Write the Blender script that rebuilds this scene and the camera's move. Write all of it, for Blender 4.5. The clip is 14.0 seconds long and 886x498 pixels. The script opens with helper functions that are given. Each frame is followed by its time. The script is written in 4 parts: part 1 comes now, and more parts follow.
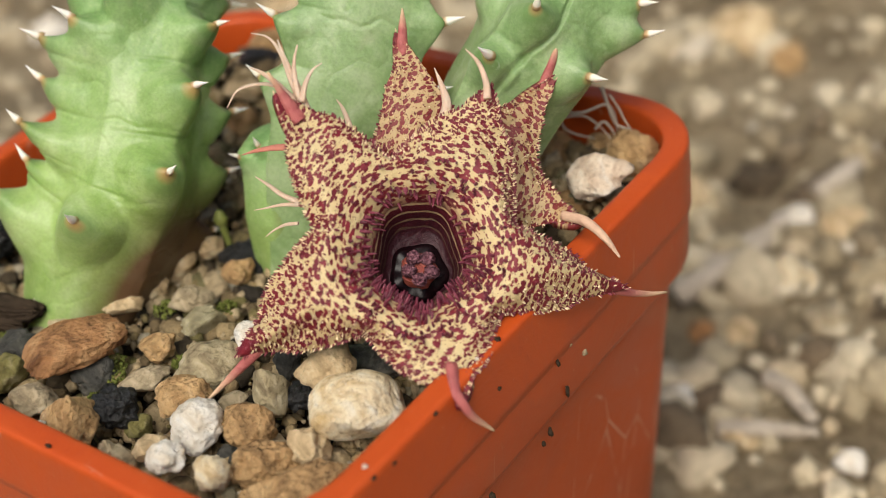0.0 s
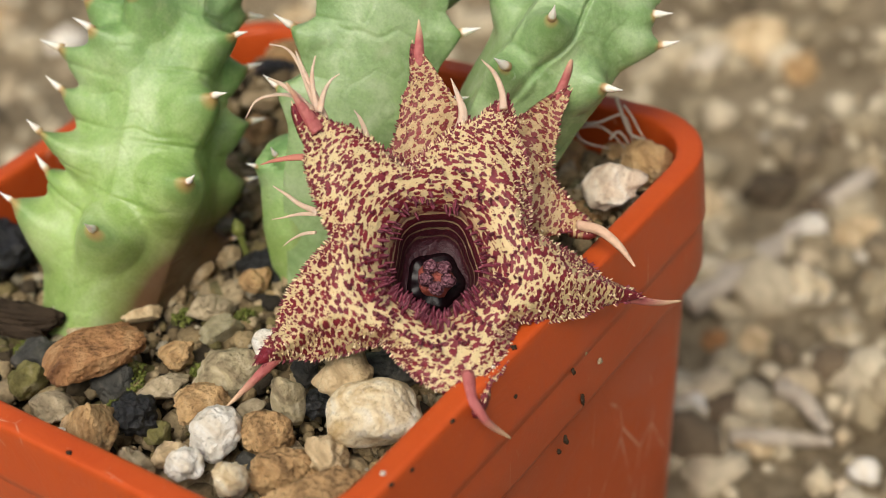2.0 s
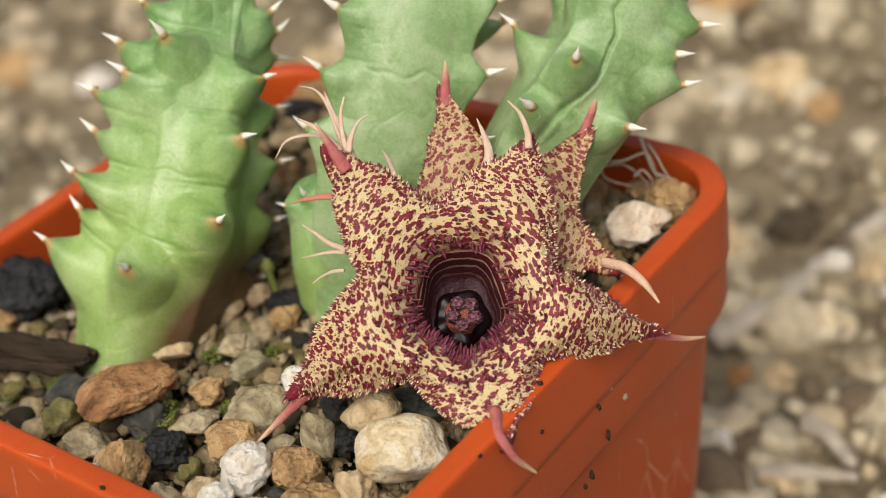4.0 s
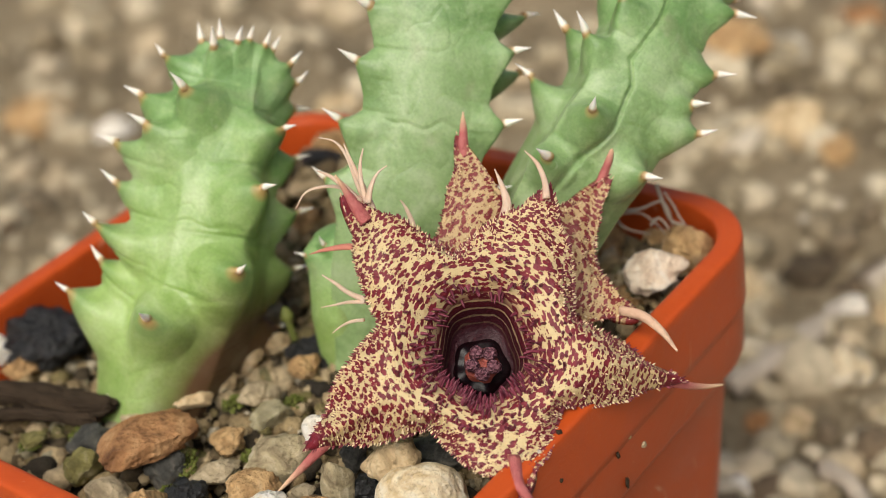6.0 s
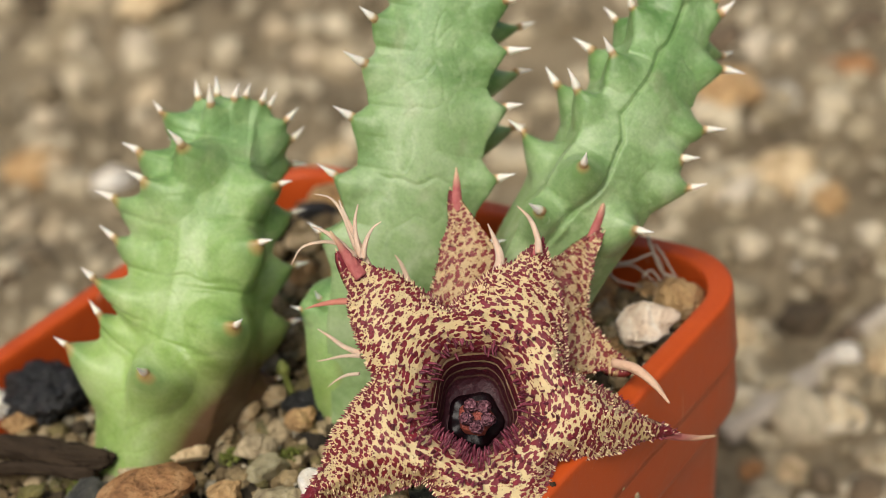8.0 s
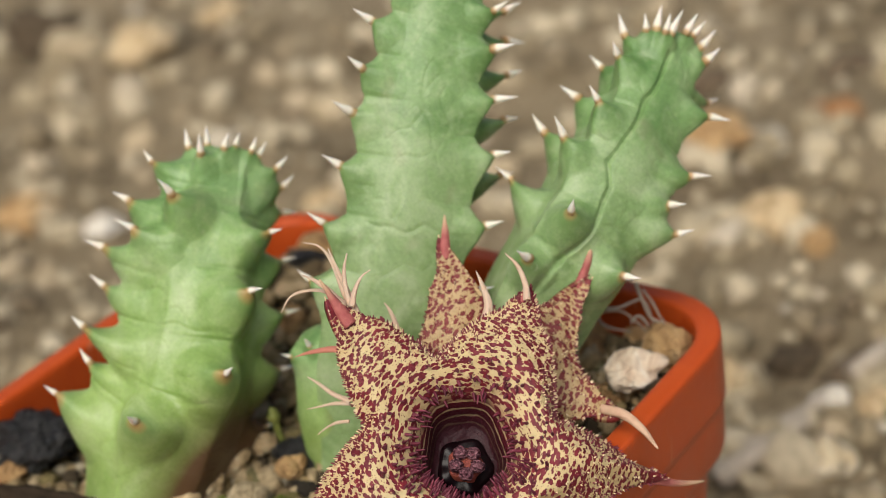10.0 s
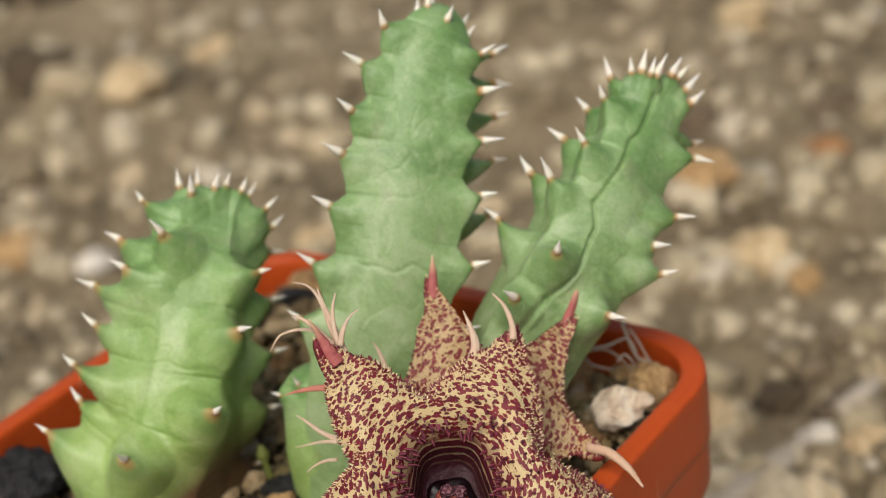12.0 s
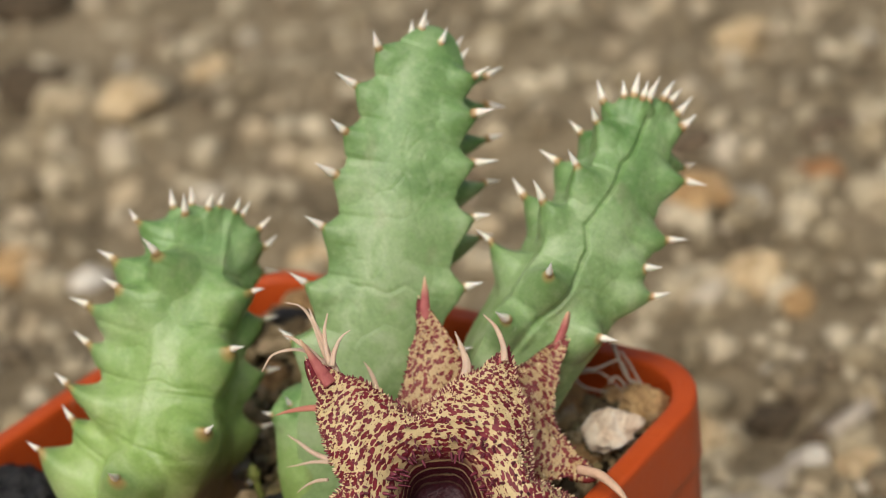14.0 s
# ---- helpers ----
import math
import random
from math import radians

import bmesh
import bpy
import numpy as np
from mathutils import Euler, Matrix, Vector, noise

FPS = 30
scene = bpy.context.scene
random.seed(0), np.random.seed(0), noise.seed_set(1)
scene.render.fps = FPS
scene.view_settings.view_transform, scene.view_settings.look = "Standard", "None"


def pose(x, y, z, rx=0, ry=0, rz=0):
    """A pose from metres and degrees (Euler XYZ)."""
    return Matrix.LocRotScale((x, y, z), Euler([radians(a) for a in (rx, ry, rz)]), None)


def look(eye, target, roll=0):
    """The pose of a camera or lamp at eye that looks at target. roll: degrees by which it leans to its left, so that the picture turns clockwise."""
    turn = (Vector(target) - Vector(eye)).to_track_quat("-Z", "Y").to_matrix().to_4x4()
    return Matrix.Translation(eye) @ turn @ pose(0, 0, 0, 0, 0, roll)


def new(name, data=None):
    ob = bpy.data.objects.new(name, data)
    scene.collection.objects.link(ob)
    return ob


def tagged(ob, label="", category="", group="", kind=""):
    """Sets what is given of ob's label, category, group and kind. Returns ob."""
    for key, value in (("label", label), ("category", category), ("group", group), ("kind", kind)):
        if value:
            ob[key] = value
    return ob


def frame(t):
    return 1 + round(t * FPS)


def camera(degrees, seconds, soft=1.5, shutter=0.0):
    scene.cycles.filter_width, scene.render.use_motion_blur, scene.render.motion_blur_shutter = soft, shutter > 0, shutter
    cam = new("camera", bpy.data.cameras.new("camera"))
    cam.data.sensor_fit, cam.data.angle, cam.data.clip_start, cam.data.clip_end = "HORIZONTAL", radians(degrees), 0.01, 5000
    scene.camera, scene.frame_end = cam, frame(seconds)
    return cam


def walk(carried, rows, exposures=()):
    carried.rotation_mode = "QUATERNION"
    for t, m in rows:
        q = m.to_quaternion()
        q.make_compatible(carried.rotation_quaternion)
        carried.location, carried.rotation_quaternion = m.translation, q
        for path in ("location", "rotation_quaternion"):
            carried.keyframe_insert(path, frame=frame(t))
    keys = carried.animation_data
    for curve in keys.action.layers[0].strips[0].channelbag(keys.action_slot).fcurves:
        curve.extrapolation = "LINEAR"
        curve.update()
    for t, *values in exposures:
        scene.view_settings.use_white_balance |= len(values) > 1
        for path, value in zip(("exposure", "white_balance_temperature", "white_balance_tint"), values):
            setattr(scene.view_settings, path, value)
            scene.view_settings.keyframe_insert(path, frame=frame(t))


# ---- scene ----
import itertools


def cm(x, y, z):
    """Centimetres from the middle of the pot's rim to metres in the world."""
    return Vector((0.01 * x, 0.01 * y, 0.01 * z + RIM))


RIM = 0.062  # height of the pot's rim over the ground

# camera
cam = camera(32.47, 14.0, soft=0.75)
cam.data.dof.use_dof = True
cam.data.dof.focus_distance = 0.1380
cam.data.dof.aperture_fstop = 22.0
PATH = [
    (0.0, look(cm(9.841, -8.481, 8.253), cm(2.640, -0.156, 0.437), -8.936)),
    (0.5, look(cm(9.848, -8.527, 8.284), cm(2.653, -0.199, 0.466), -8.842)),
    (1.0, look(cm(9.858, -8.527, 8.285), cm(2.630, -0.204, 0.491), -8.966)),
    (1.5, look(cm(9.857, -8.565, 8.298), cm(2.606, -0.234, 0.534), -8.979)),
    (2.0, look(cm(9.862, -8.590, 8.318), cm(2.564, -0.270, 0.587), -9.133)),
    (2.5, look(cm(9.881, -8.627, 8.350), cm(2.538, -0.305, 0.664), -9.273)),
    (3.0, look(cm(9.916, -8.674, 8.379), cm(2.508, -0.343, 0.765), -9.415)),
    (5.5, look(cm(9.974, -8.761, 8.533), cm(2.259, -0.316, 1.363), -10.185)),
    (6.0, look(cm(9.966, -8.783, 8.560), cm(2.230, -0.301, 1.455), -10.197)),
    (6.5, look(cm(9.982, -8.787, 8.577), cm(2.211, -0.279, 1.543), -10.241)),
    (7.0, look(cm(10.023, -8.811, 8.634), cm(2.236, -0.264, 1.666), -10.334)),
    (7.5, look(cm(10.065, -8.806, 8.680), cm(2.262, -0.204, 1.796), -10.521)),
    (8.0, look(cm(10.080, -8.838, 8.725), cm(2.279, -0.146, 1.953), -10.222)),
    (8.5, look(cm(10.118, -8.842, 8.757), cm(2.297, -0.087, 2.093), -10.293)),
    (11.0, look(cm(10.177, -8.876, 8.862), cm(2.360, 0.112, 2.508), -10.181)),
    (11.5, look(cm(10.222, -8.892, 8.895), cm(2.395, 0.136, 2.612), -10.155)),
    (12.0, look(cm(10.276, -8.916, 8.942), cm(2.466, 0.173, 2.726), -9.883)),
    (12.5, look(cm(10.309, -8.932, 8.962), cm(2.509, 0.212, 2.814), -9.762)),
    (13.0, look(cm(10.323, -8.930, 8.964), cm(2.525, 0.248, 2.865), -9.472)),
    (13.5, look(cm(10.311, -8.927, 8.973), cm(2.508, 0.256, 2.888), -9.283)),
    (14.0, look(cm(10.332, -8.925, 8.979), cm(2.524, 0.263, 2.908), -9.340)),
]
walk(cam, PATH, [(0.0, 0.11), (3.0, 0.11), (7.0, 0.07), (10.0, -0.07), (14.0, -0.17)])

# light: a bright overcast day, with the sun's side of the sky behind the camera's left shoulder
SUN_FROM = Vector((0.28, -0.70, 1.02)).normalized()
world = bpy.data.worlds.new("overcast_sky")
scene.world = world
world.use_nodes = True
sky = world.node_tree.nodes.new("ShaderNodeTexSky")
sky.sky_type = "NISHITA"
sky.sun_disc = False
sky.sun_elevation = math.asin(SUN_FROM.z)
sky.sun_rotation = math.atan2(SUN_FROM.x, SUN_FROM.y)
sky.air_density, sky.dust_density, sky.ozone_density = 1.0, 6.0, 1.0
back = world.node_tree.nodes["Background"]
back.inputs["Strength"].default_value = 0.086
world.node_tree.links.new(sky.outputs["Color"], back.inputs["Color"])
sun = new("sun", bpy.data.lights.new("sun", "SUN"))
sun.data.energy, sun.data.angle, sun.data.color = 2.6, radians(42), (1.0, 0.97, 0.90)
sun.matrix_world = look(SUN_FROM, (0, 0, 0))


# ---- materials ----
class Nodes:
    """A node material, written from the colour backwards."""

    def __init__(self, name, rough=0.6, spec=0.5):
        self.mat = bpy.data.materials.new(name)
        self.mat.use_nodes = True
        self.tree = self.mat.node_tree
        self.bsdf = self.tree.nodes["Principled BSDF"]
        self.bsdf.inputs["Roughness"].default_value = rough
        self.bsdf.inputs["Specular IOR Level"].default_value = spec
        self.where = self.tree.nodes.new("ShaderNodeTexCoord").outputs["Object"]

    def put(self, socket, value):
        if hasattr(value, "is_output"):
            self.tree.links.new(value, socket)
        else:
            socket.default_value = value

    def noise(self, scale, detail=4.0, rough=0.6, where=None, warp=0.0):
        n = self.tree.nodes.new("ShaderNodeTexNoise")
        n.inputs["Scale"].default_value = scale
        n.inputs["Detail"].default_value = detail
        n.inputs["Roughness"].default_value = rough
        n.inputs["Distortion"].default_value = warp
        self.tree.links.new(where or self.where, n.inputs["Vector"])
        return n.outputs["Fac"]

    def cells(self, scale, where=None, feature="F1"):
        n = self.tree.nodes.new("ShaderNodeTexVoronoi")
        n.feature = feature
        n.inputs["Scale"].default_value = scale
        self.tree.links.new(where or self.where, n.inputs["Vector"])
        return n.outputs["Distance"]

    def ramp(self, value, *stops):
        n = self.tree.nodes.new("ShaderNodeValToRGB")
        e = n.color_ramp.elements
        while len(e) < len(stops):
            e.new(0.5)
        for k, (at, c) in enumerate(stops):
            e[k].position = at
            e[k].color = (*c, 1) if hasattr(c, "__len__") else (c, c, c, 1)
        self.put(n.inputs["Fac"], value)
        return n.outputs["Color"]

    def mix(self, fac, a, b, way="MIX"):
        n = self.tree.nodes.new("ShaderNodeMix")
        n.data_type, n.blend_type = "RGBA", way
        self.put(n.inputs["Factor"], fac)
        self.put(n.inputs["A"], a if hasattr(a, "is_output") else (*a, 1))
        self.put(n.inputs["B"], b if hasattr(b, "is_output") else (*b, 1))
        return n.outputs["Result"]

    def math(self, op, a, b=0.0, c=0.0):
        n = self.tree.nodes.new("ShaderNodeMath")
        n.operation = op
        for k, v in enumerate((a, b, c)):
            self.put(n.inputs[k], v)
        return n.outputs[0]

    def attr(self, name, out="Fac"):
        n = self.tree.nodes.new("ShaderNodeAttribute")
        n.attribute_name = name
        return n.outputs[out]

    def chance(self):
        return self.tree.nodes.new("ShaderNodeObjectInfo").outputs["Random"]

    def island(self):
        return self.tree.nodes.new("ShaderNodeNewGeometry").outputs["Random Per Island"]

    def stretch(self, sx, sy, sz, where=None):
        n = self.tree.nodes.new("ShaderNodeMapping")
        n.inputs["Scale"].default_value = (sx, sy, sz)
        self.tree.links.new(where or self.where, n.inputs["Vector"])
        return n.outputs["Vector"]

    def bump(self, height, depth, strength=1.0, under=None):
        n = self.tree.nodes.new("ShaderNodeBump")
        n.inputs["Distance"].default_value = depth
        n.inputs["Strength"].default_value = strength
        self.put(n.inputs["Height"], height)
        if under is not None:
            self.put(n.inputs["Normal"], under)
        return n.outputs["Normal"]

    def done(self, colour, normal=None, rough=None, soft=0.0, radius=(1, 0.5, 0.3), scale=0.001):
        self.put(self.bsdf.inputs["Base Color"], colour if hasattr(colour, "is_output") else (*colour, 1))
        if normal is not None:
            self.put(self.bsdf.inputs["Normal"], normal)
        if rough is not None:
            self.put(self.bsdf.inputs["Roughness"], rough)
        if soft:
            self.bsdf.inputs["Subsurface Weight"].default_value = soft
            self.bsdf.inputs["Subsurface Radius"].default_value = radius
            self.bsdf.inputs["Subsurface Scale"].default_value = scale
        return self.mat


def stone_material(name, dark, mid, light, rough=0.85, pits=0.0, spec=0.3):
    """Gravel: broad stains, fine grain, pits."""
    m = Nodes(name, rough, spec)
    stain = m.ramp(m.noise(260, 3, 0.6, warp=0.8), (0.3, dark), (0.5, mid), (0.7, light))
    grain = m.noise(2600, 5, 0.7)
    colour = m.mix(0.34, stain, m.ramp(grain, (0.32, 0.22), (0.43, 1.0), (0.7, 1.0)), "MULTIPLY")
    colour = m.mix(m.ramp(m.noise(1100, 6, 0.75), (0.58, 0.0), (0.72, 0.45)), colour, light)
    specks = m.ramp(m.cells(1500), (0.06, 0.25), (0.16, 1.0))
    colour = m.mix(0.08 + 0.45 * pits, colour, specks, "MULTIPLY")
    n = m.bump(m.noise(1000, 8, 0.72), 0.0007)
    n = m.bump(m.cells(1700), 0.0005, 0.35 + 0.65 * pits, n)
    return m.done(colour, n)


STONES = {
    "rust": stone_material("rusty_stone", (0.17, 0.075, 0.032), (0.47, 0.235, 0.095), (0.62, 0.37, 0.175), pits=0.3),
    "ochre": stone_material("ochre_stone", (0.309, 0.166, 0.064), (0.631, 0.400, 0.180), (0.771, 0.552, 0.309), pits=0.5),
    "brown": stone_material("brown_stone", (0.196, 0.110, 0.045), (0.533, 0.324, 0.142), (0.730, 0.497, 0.244), pits=0.9),
    "tan": stone_material("tan_stone", (0.337, 0.228, 0.115), (0.701, 0.524, 0.297), (0.850, 0.731, 0.476)),
    "grey": stone_material("grey_stone", (0.224, 0.173, 0.103), (0.533, 0.427, 0.264), (0.786, 0.662, 0.450)),
    "slate": stone_material("slate_stone", (0.025, 0.025, 0.022), (0.085, 0.082, 0.07), (0.2, 0.18, 0.14), 0.6),
    "char": stone_material("charcoal", (0.004, 0.004, 0.004), (0.014, 0.014, 0.014), (0.05, 0.048, 0.045), 0.45, 0.6, 0.6),
    "white": stone_material("white_pumice", (0.74, 0.62, 0.43), (0.94, 0.88, 0.75), (0.97, 0.94, 0.87), pits=0.12),
    "cream": stone_material("cream_pumice", (0.62, 0.42, 0.18), (0.90, 0.76, 0.50), (0.96, 0.91, 0.78), pits=0.15),
    "pale": stone_material("pale_pink_stone", (0.58, 0.39, 0.24), (0.93, 0.77, 0.58), (0.97, 0.90, 0.78)),
    "glass": stone_material("greenish_grit_stone", (0.220, 0.180, 0.090), (0.439, 0.384, 0.224), (0.610, 0.564, 0.381), 0.35, 0.0, 0.6),
    "moss": stone_material("mossy_stone", (0.085, 0.072, 0.022), (0.232, 0.204, 0.067), (0.415, 0.360, 0.202)),
    # for the far clods and for the lumps added in place of shade
    "clod": stone_material("dark_clod_and_shade", (0.045, 0.032, 0.02), (0.10, 0.073, 0.043), (0.18, 0.13, 0.08), 0.95),
    "bark": stone_material("streaked_stone", (0.146, 0.102, 0.056), (0.512, 0.420, 0.246), (0.732, 0.648, 0.448)),
}

# grit and gravel that nobody could count: colour by grain
def gravel_material(name, stops, grain_scale, rough=0.9):
    m = Nodes(name, rough, 0.25)
    base = m.ramp(m.island(), *stops)
    base = m.mix(0.6, base, m.ramp(m.noise(grain_scale, 5, 0.7), (0.3, 0.4), (0.6, 1.15)), "MULTIPLY")
    return m.done(base, m.bump(m.noise(grain_scale, 5, 0.7), 0.0005))


GRIT = gravel_material("pot_grit", [(0.0, (0.02, 0.018, 0.015)), (0.15, (0.16, 0.115, 0.06)), (0.35, (0.40, 0.295, 0.15)), (0.62, (0.52, 0.41, 0.25)),
                                    (0.78, (0.42, 0.30, 0.15)), (0.9, (0.16, 0.14, 0.05)), (1.0, (0.62, 0.54, 0.40))], 1800)
YARD = gravel_material("yard_gravel", [(0.0, (0.14, 0.10, 0.062)), (0.25, (0.34, 0.275, 0.17)), (0.5, (0.49, 0.41, 0.275)), (0.8, (0.60, 0.515, 0.36)),
                                       (0.93, (0.52, 0.41, 0.26)), (1.0, (0.58, 0.52, 0.41))], 500)

m = Nodes("potting_soil", 0.95, 0.15)
SOIL = m.done(m.ramp(m.noise(1500, 6, 0.7), (0.3, (0.014, 0.011, 0.007)), (0.5, (0.065, 0.047, 0.025)), (0.75, (0.20, 0.15, 0.08))), m.bump(m.noise(1800, 6, 0.7), 0.001))
m = Nodes("dry_earth", 0.95, 0.15)
EARTH = m.done(m.mix(0.5, m.ramp(m.noise(28, 5, 0.65), (0.36, (0.09, 0.065, 0.036)), (0.5, (0.36, 0.285, 0.175)), (0.7, (0.52, 0.42, 0.275))),
                     m.ramp(m.noise(420, 6, 0.7), (0.3, (0.10, 0.07, 0.04)), (0.5, (0.34, 0.265, 0.16)), (0.75, (0.53, 0.43, 0.29)))), m.bump(m.noise(300, 6, 0.7), 0.004))

m = Nodes("terracotta_plastic", 0.36, 0.34)
scuff = m.noise(90, 6, 0.75, warp=1.2)
dust = m.ramp(m.noise(2300, 4, 0.7), (0.66, 0.0), (0.74, 0.7))
colour = m.mix(m.ramp(scuff, (0.35, 0.0), (0.7, 1.0)), (0.45, 0.062, 0.009), (0.52, 0.082, 0.013))
lines = m.mix(1.0, m.ramp(m.cells(95, m.stretch(1, 1.6, 0.5), "DISTANCE_TO_EDGE"), (0.0, 0.7), (0.013, 0.0)), m.ramp(m.noise(110, 4, 0.6), (0.56, 0.0), (0.64, 1.0)), "MULTIPLY")
marks = m.mix(1.0, m.mix(0.5, (0, 0, 0), dust, "ADD"), lines, "ADD")
colour = m.mix(marks, colour, (0.66, 0.42, 0.28))
PLASTIC = m.done(colour, m.bump(scuff, 0.0002, 0.5, m.bump(m.noise(2600, 3, 0.6), 0.00003, 0.4)),
                 m.ramp(scuff, (0.3, 0.30), (0.7, 0.48)))


def stem_material(name, foot, top, blush):
    """Waxy skin: paler towards the foot, mottled, with fine bloom specks, scuffs, brown under the spines and cork low down."""
    m = Nodes(name, 0.40, 0.45)
    tones = [m.ramp(m.noise(150, 4, 0.6, warp=0.7), (0.3, c[0]), (0.5, c[1]), (0.72, c[2])) for c in (foot, top)]
    broad = m.mix(m.ramp(m.math("ADD", m.attr("age"), m.math("MULTIPLY", m.math("SUBTRACT", m.noise(110, 3), 0.5), 0.35)), (0.35, 0.0), (0.9, 1.0)), *tones)
    colour = m.mix(0.45, broad, m.ramp(m.noise(3200, 4, 0.65), (0.35, 0.66), (0.6, 1.0)), "MULTIPLY")
    colour = m.mix(m.ramp(m.cells(2600), (0.05, 0.40), (0.13, 0.0)), colour, foot[2])
    colour = m.mix(m.ramp(m.noise(700, 6, 0.7), (0.5, 0.0), (0.75, 0.45)), colour, foot[2])
    purple = m.ramp(m.noise(120, 3, 0.5, warp=1.0), (0.60, 0.0), (0.74, 0.35))
    colour = m.mix(purple, colour, (0.27, 0.25, 0.16))
    colour = m.mix(m.ramp(m.attr("tip"), (0.12, 0.0), (0.55, 0.55)), colour, m.mix(0.35, top[0], (0.10, 0.16, 0.03)))
    colour = m.mix(m.ramp(m.attr("tip"), (0.72, 0.0), (0.95, 0.8)), colour, (0.42, 0.25, 0.09))
    scar = m.ramp(m.noise(420, 5, 0.75, m.stretch(1, 1, 0.35), 1.5), (0.66, 0.0), (0.72, 0.35))
    colour = m.mix(scar, colour, (0.52, 0.58, 0.44))
    colour = m.mix(m.ramp(m.attr("cork"), (0.08, 0.0), (0.55, 0.95)), colour, blush)
    n = m.bump(m.noise(300, 3, 0.5, m.stretch(0.6, 0.6, 1.8)), 0.0003, 0.35)
    n = m.bump(m.noise(2600, 4, 0.6), 0.00010, 0.6, n)
    return m.done(colour, n, m.ramp(m.noise(260, 4), (0.3, 0.34), (0.7, 0.50)), soft=0.12, radius=(0.6, 1.0, 0.3), scale=0.0012)


STEM_LIGHT = stem_material("yellow_green_skin", ((0.225, 0.355, 0.080), (0.32, 0.455, 0.14), (0.46, 0.57, 0.27)), ((0.13, 0.26, 0.075), (0.215, 0.365, 0.135), (0.345, 0.48, 0.24)), (0.095, 0.040, 0.022))
STEM_BLUE = stem_material("grey_green_skin", ((0.165, 0.27, 0.092), (0.265, 0.38, 0.16), (0.43, 0.52, 0.30)), ((0.105, 0.225, 0.060), (0.19, 0.335, 0.115), (0.325, 0.46, 0.22)), (0.24, 0.26, 0.13))
m = Nodes("spine_white", 0.45, 0.5)
SPINE = m.done(m.ramp(m.attr("along"), (0.0, (0.30, 0.17, 0.06)), (0.17, (0.55, 0.38, 0.19)), (0.29, (0.86, 0.79, 0.66)), (0.8, (0.88, 0.83, 0.75)), (1.0, (0.84, 0.77, 0.68))), m.bump(m.noise(3000), 0.0001), soft=0.2)


def corolla_material(name, cream, pale, red, deep, cover, fine):
    """Cream, with wine-red dashes that run round the mouth, banded throat and red lobe tips."""
    m = Nodes(name, 0.5, 0.35)
    flow, zone = m.stretch(fine, fine, fine, m.attr("flow", "Vector")), m.attr("zone")
    skin = m.mix(m.noise(500, 3), cream, pale)
    wine = m.ramp(m.noise(700, 3), (0.35, deep), (0.7, red))
    a = m.noise(1.0, 0.8, 0.45, flow, 0.25)
    # blots: stretched cells with wavering edges, joined here and there by a slow noise
    waver = m.math("MULTIPLY", m.math("SUBTRACT", m.noise(2.1, 2.0, 0.55, flow), 0.5), 0.62)
    join = m.math("MULTIPLY", m.math("SUBTRACT", m.noise(0.55, 1.0, 0.5, flow), 0.5), 0.45)
    blot = m.math("ADD", m.cells(1.0, flow), m.math("ADD", waver, join))
    spots = m.ramp(blot, (cover, 1.0), (cover + 0.03, 0.0))
    small = m.ramp(m.cells(2.2, flow), (0.19, 1.0), (0.23, 0.0))
    spots = m.mix(1.0, spots, small, "LIGHTEN")
    # round papilla feet: a pale ring with a wine-red eye
    foot = m.cells(0.95, flow)
    ring = m.ramp(foot, (0.055, 0.0), (0.075, 0.9), (0.125, 0.9), (0.15, 0.0))
    spots = m.mix(ring, spots, (0.10, 0.10, 0.10))
    bands = m.math("SINE", m.math("ADD", m.math("MULTIPLY", zone, 150.0), m.math("MULTIPLY", m.noise(0.9, 2, 0.5, flow), 4.0)))
    bands = m.ramp(bands, (0.0, 1.0), (0.72, 1.0), (0.86, 0.12))
    spots = m.mix(m.ramp(zone, (0.245, 1.0), (0.295, 0.0)), spots, bands)
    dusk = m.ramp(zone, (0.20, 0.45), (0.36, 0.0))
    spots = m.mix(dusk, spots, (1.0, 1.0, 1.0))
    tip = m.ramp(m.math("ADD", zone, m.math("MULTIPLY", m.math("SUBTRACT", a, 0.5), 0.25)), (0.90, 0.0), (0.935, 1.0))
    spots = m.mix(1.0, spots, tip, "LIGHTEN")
    # wine darkens down the throat: dark pigment, with the tube's shade put in
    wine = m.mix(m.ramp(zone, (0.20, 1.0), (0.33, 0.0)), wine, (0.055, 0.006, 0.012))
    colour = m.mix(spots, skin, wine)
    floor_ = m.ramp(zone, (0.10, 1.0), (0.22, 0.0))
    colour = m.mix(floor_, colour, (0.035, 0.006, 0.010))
    n = m.bump(m.noise(1500, 4, 0.6), 0.0003, 0.7, m.bump(spots, 0.00012, 0.5))
    return m.done(colour, n, soft=0.12, radius=(1, 0.5, 0.25), scale=0.0008)


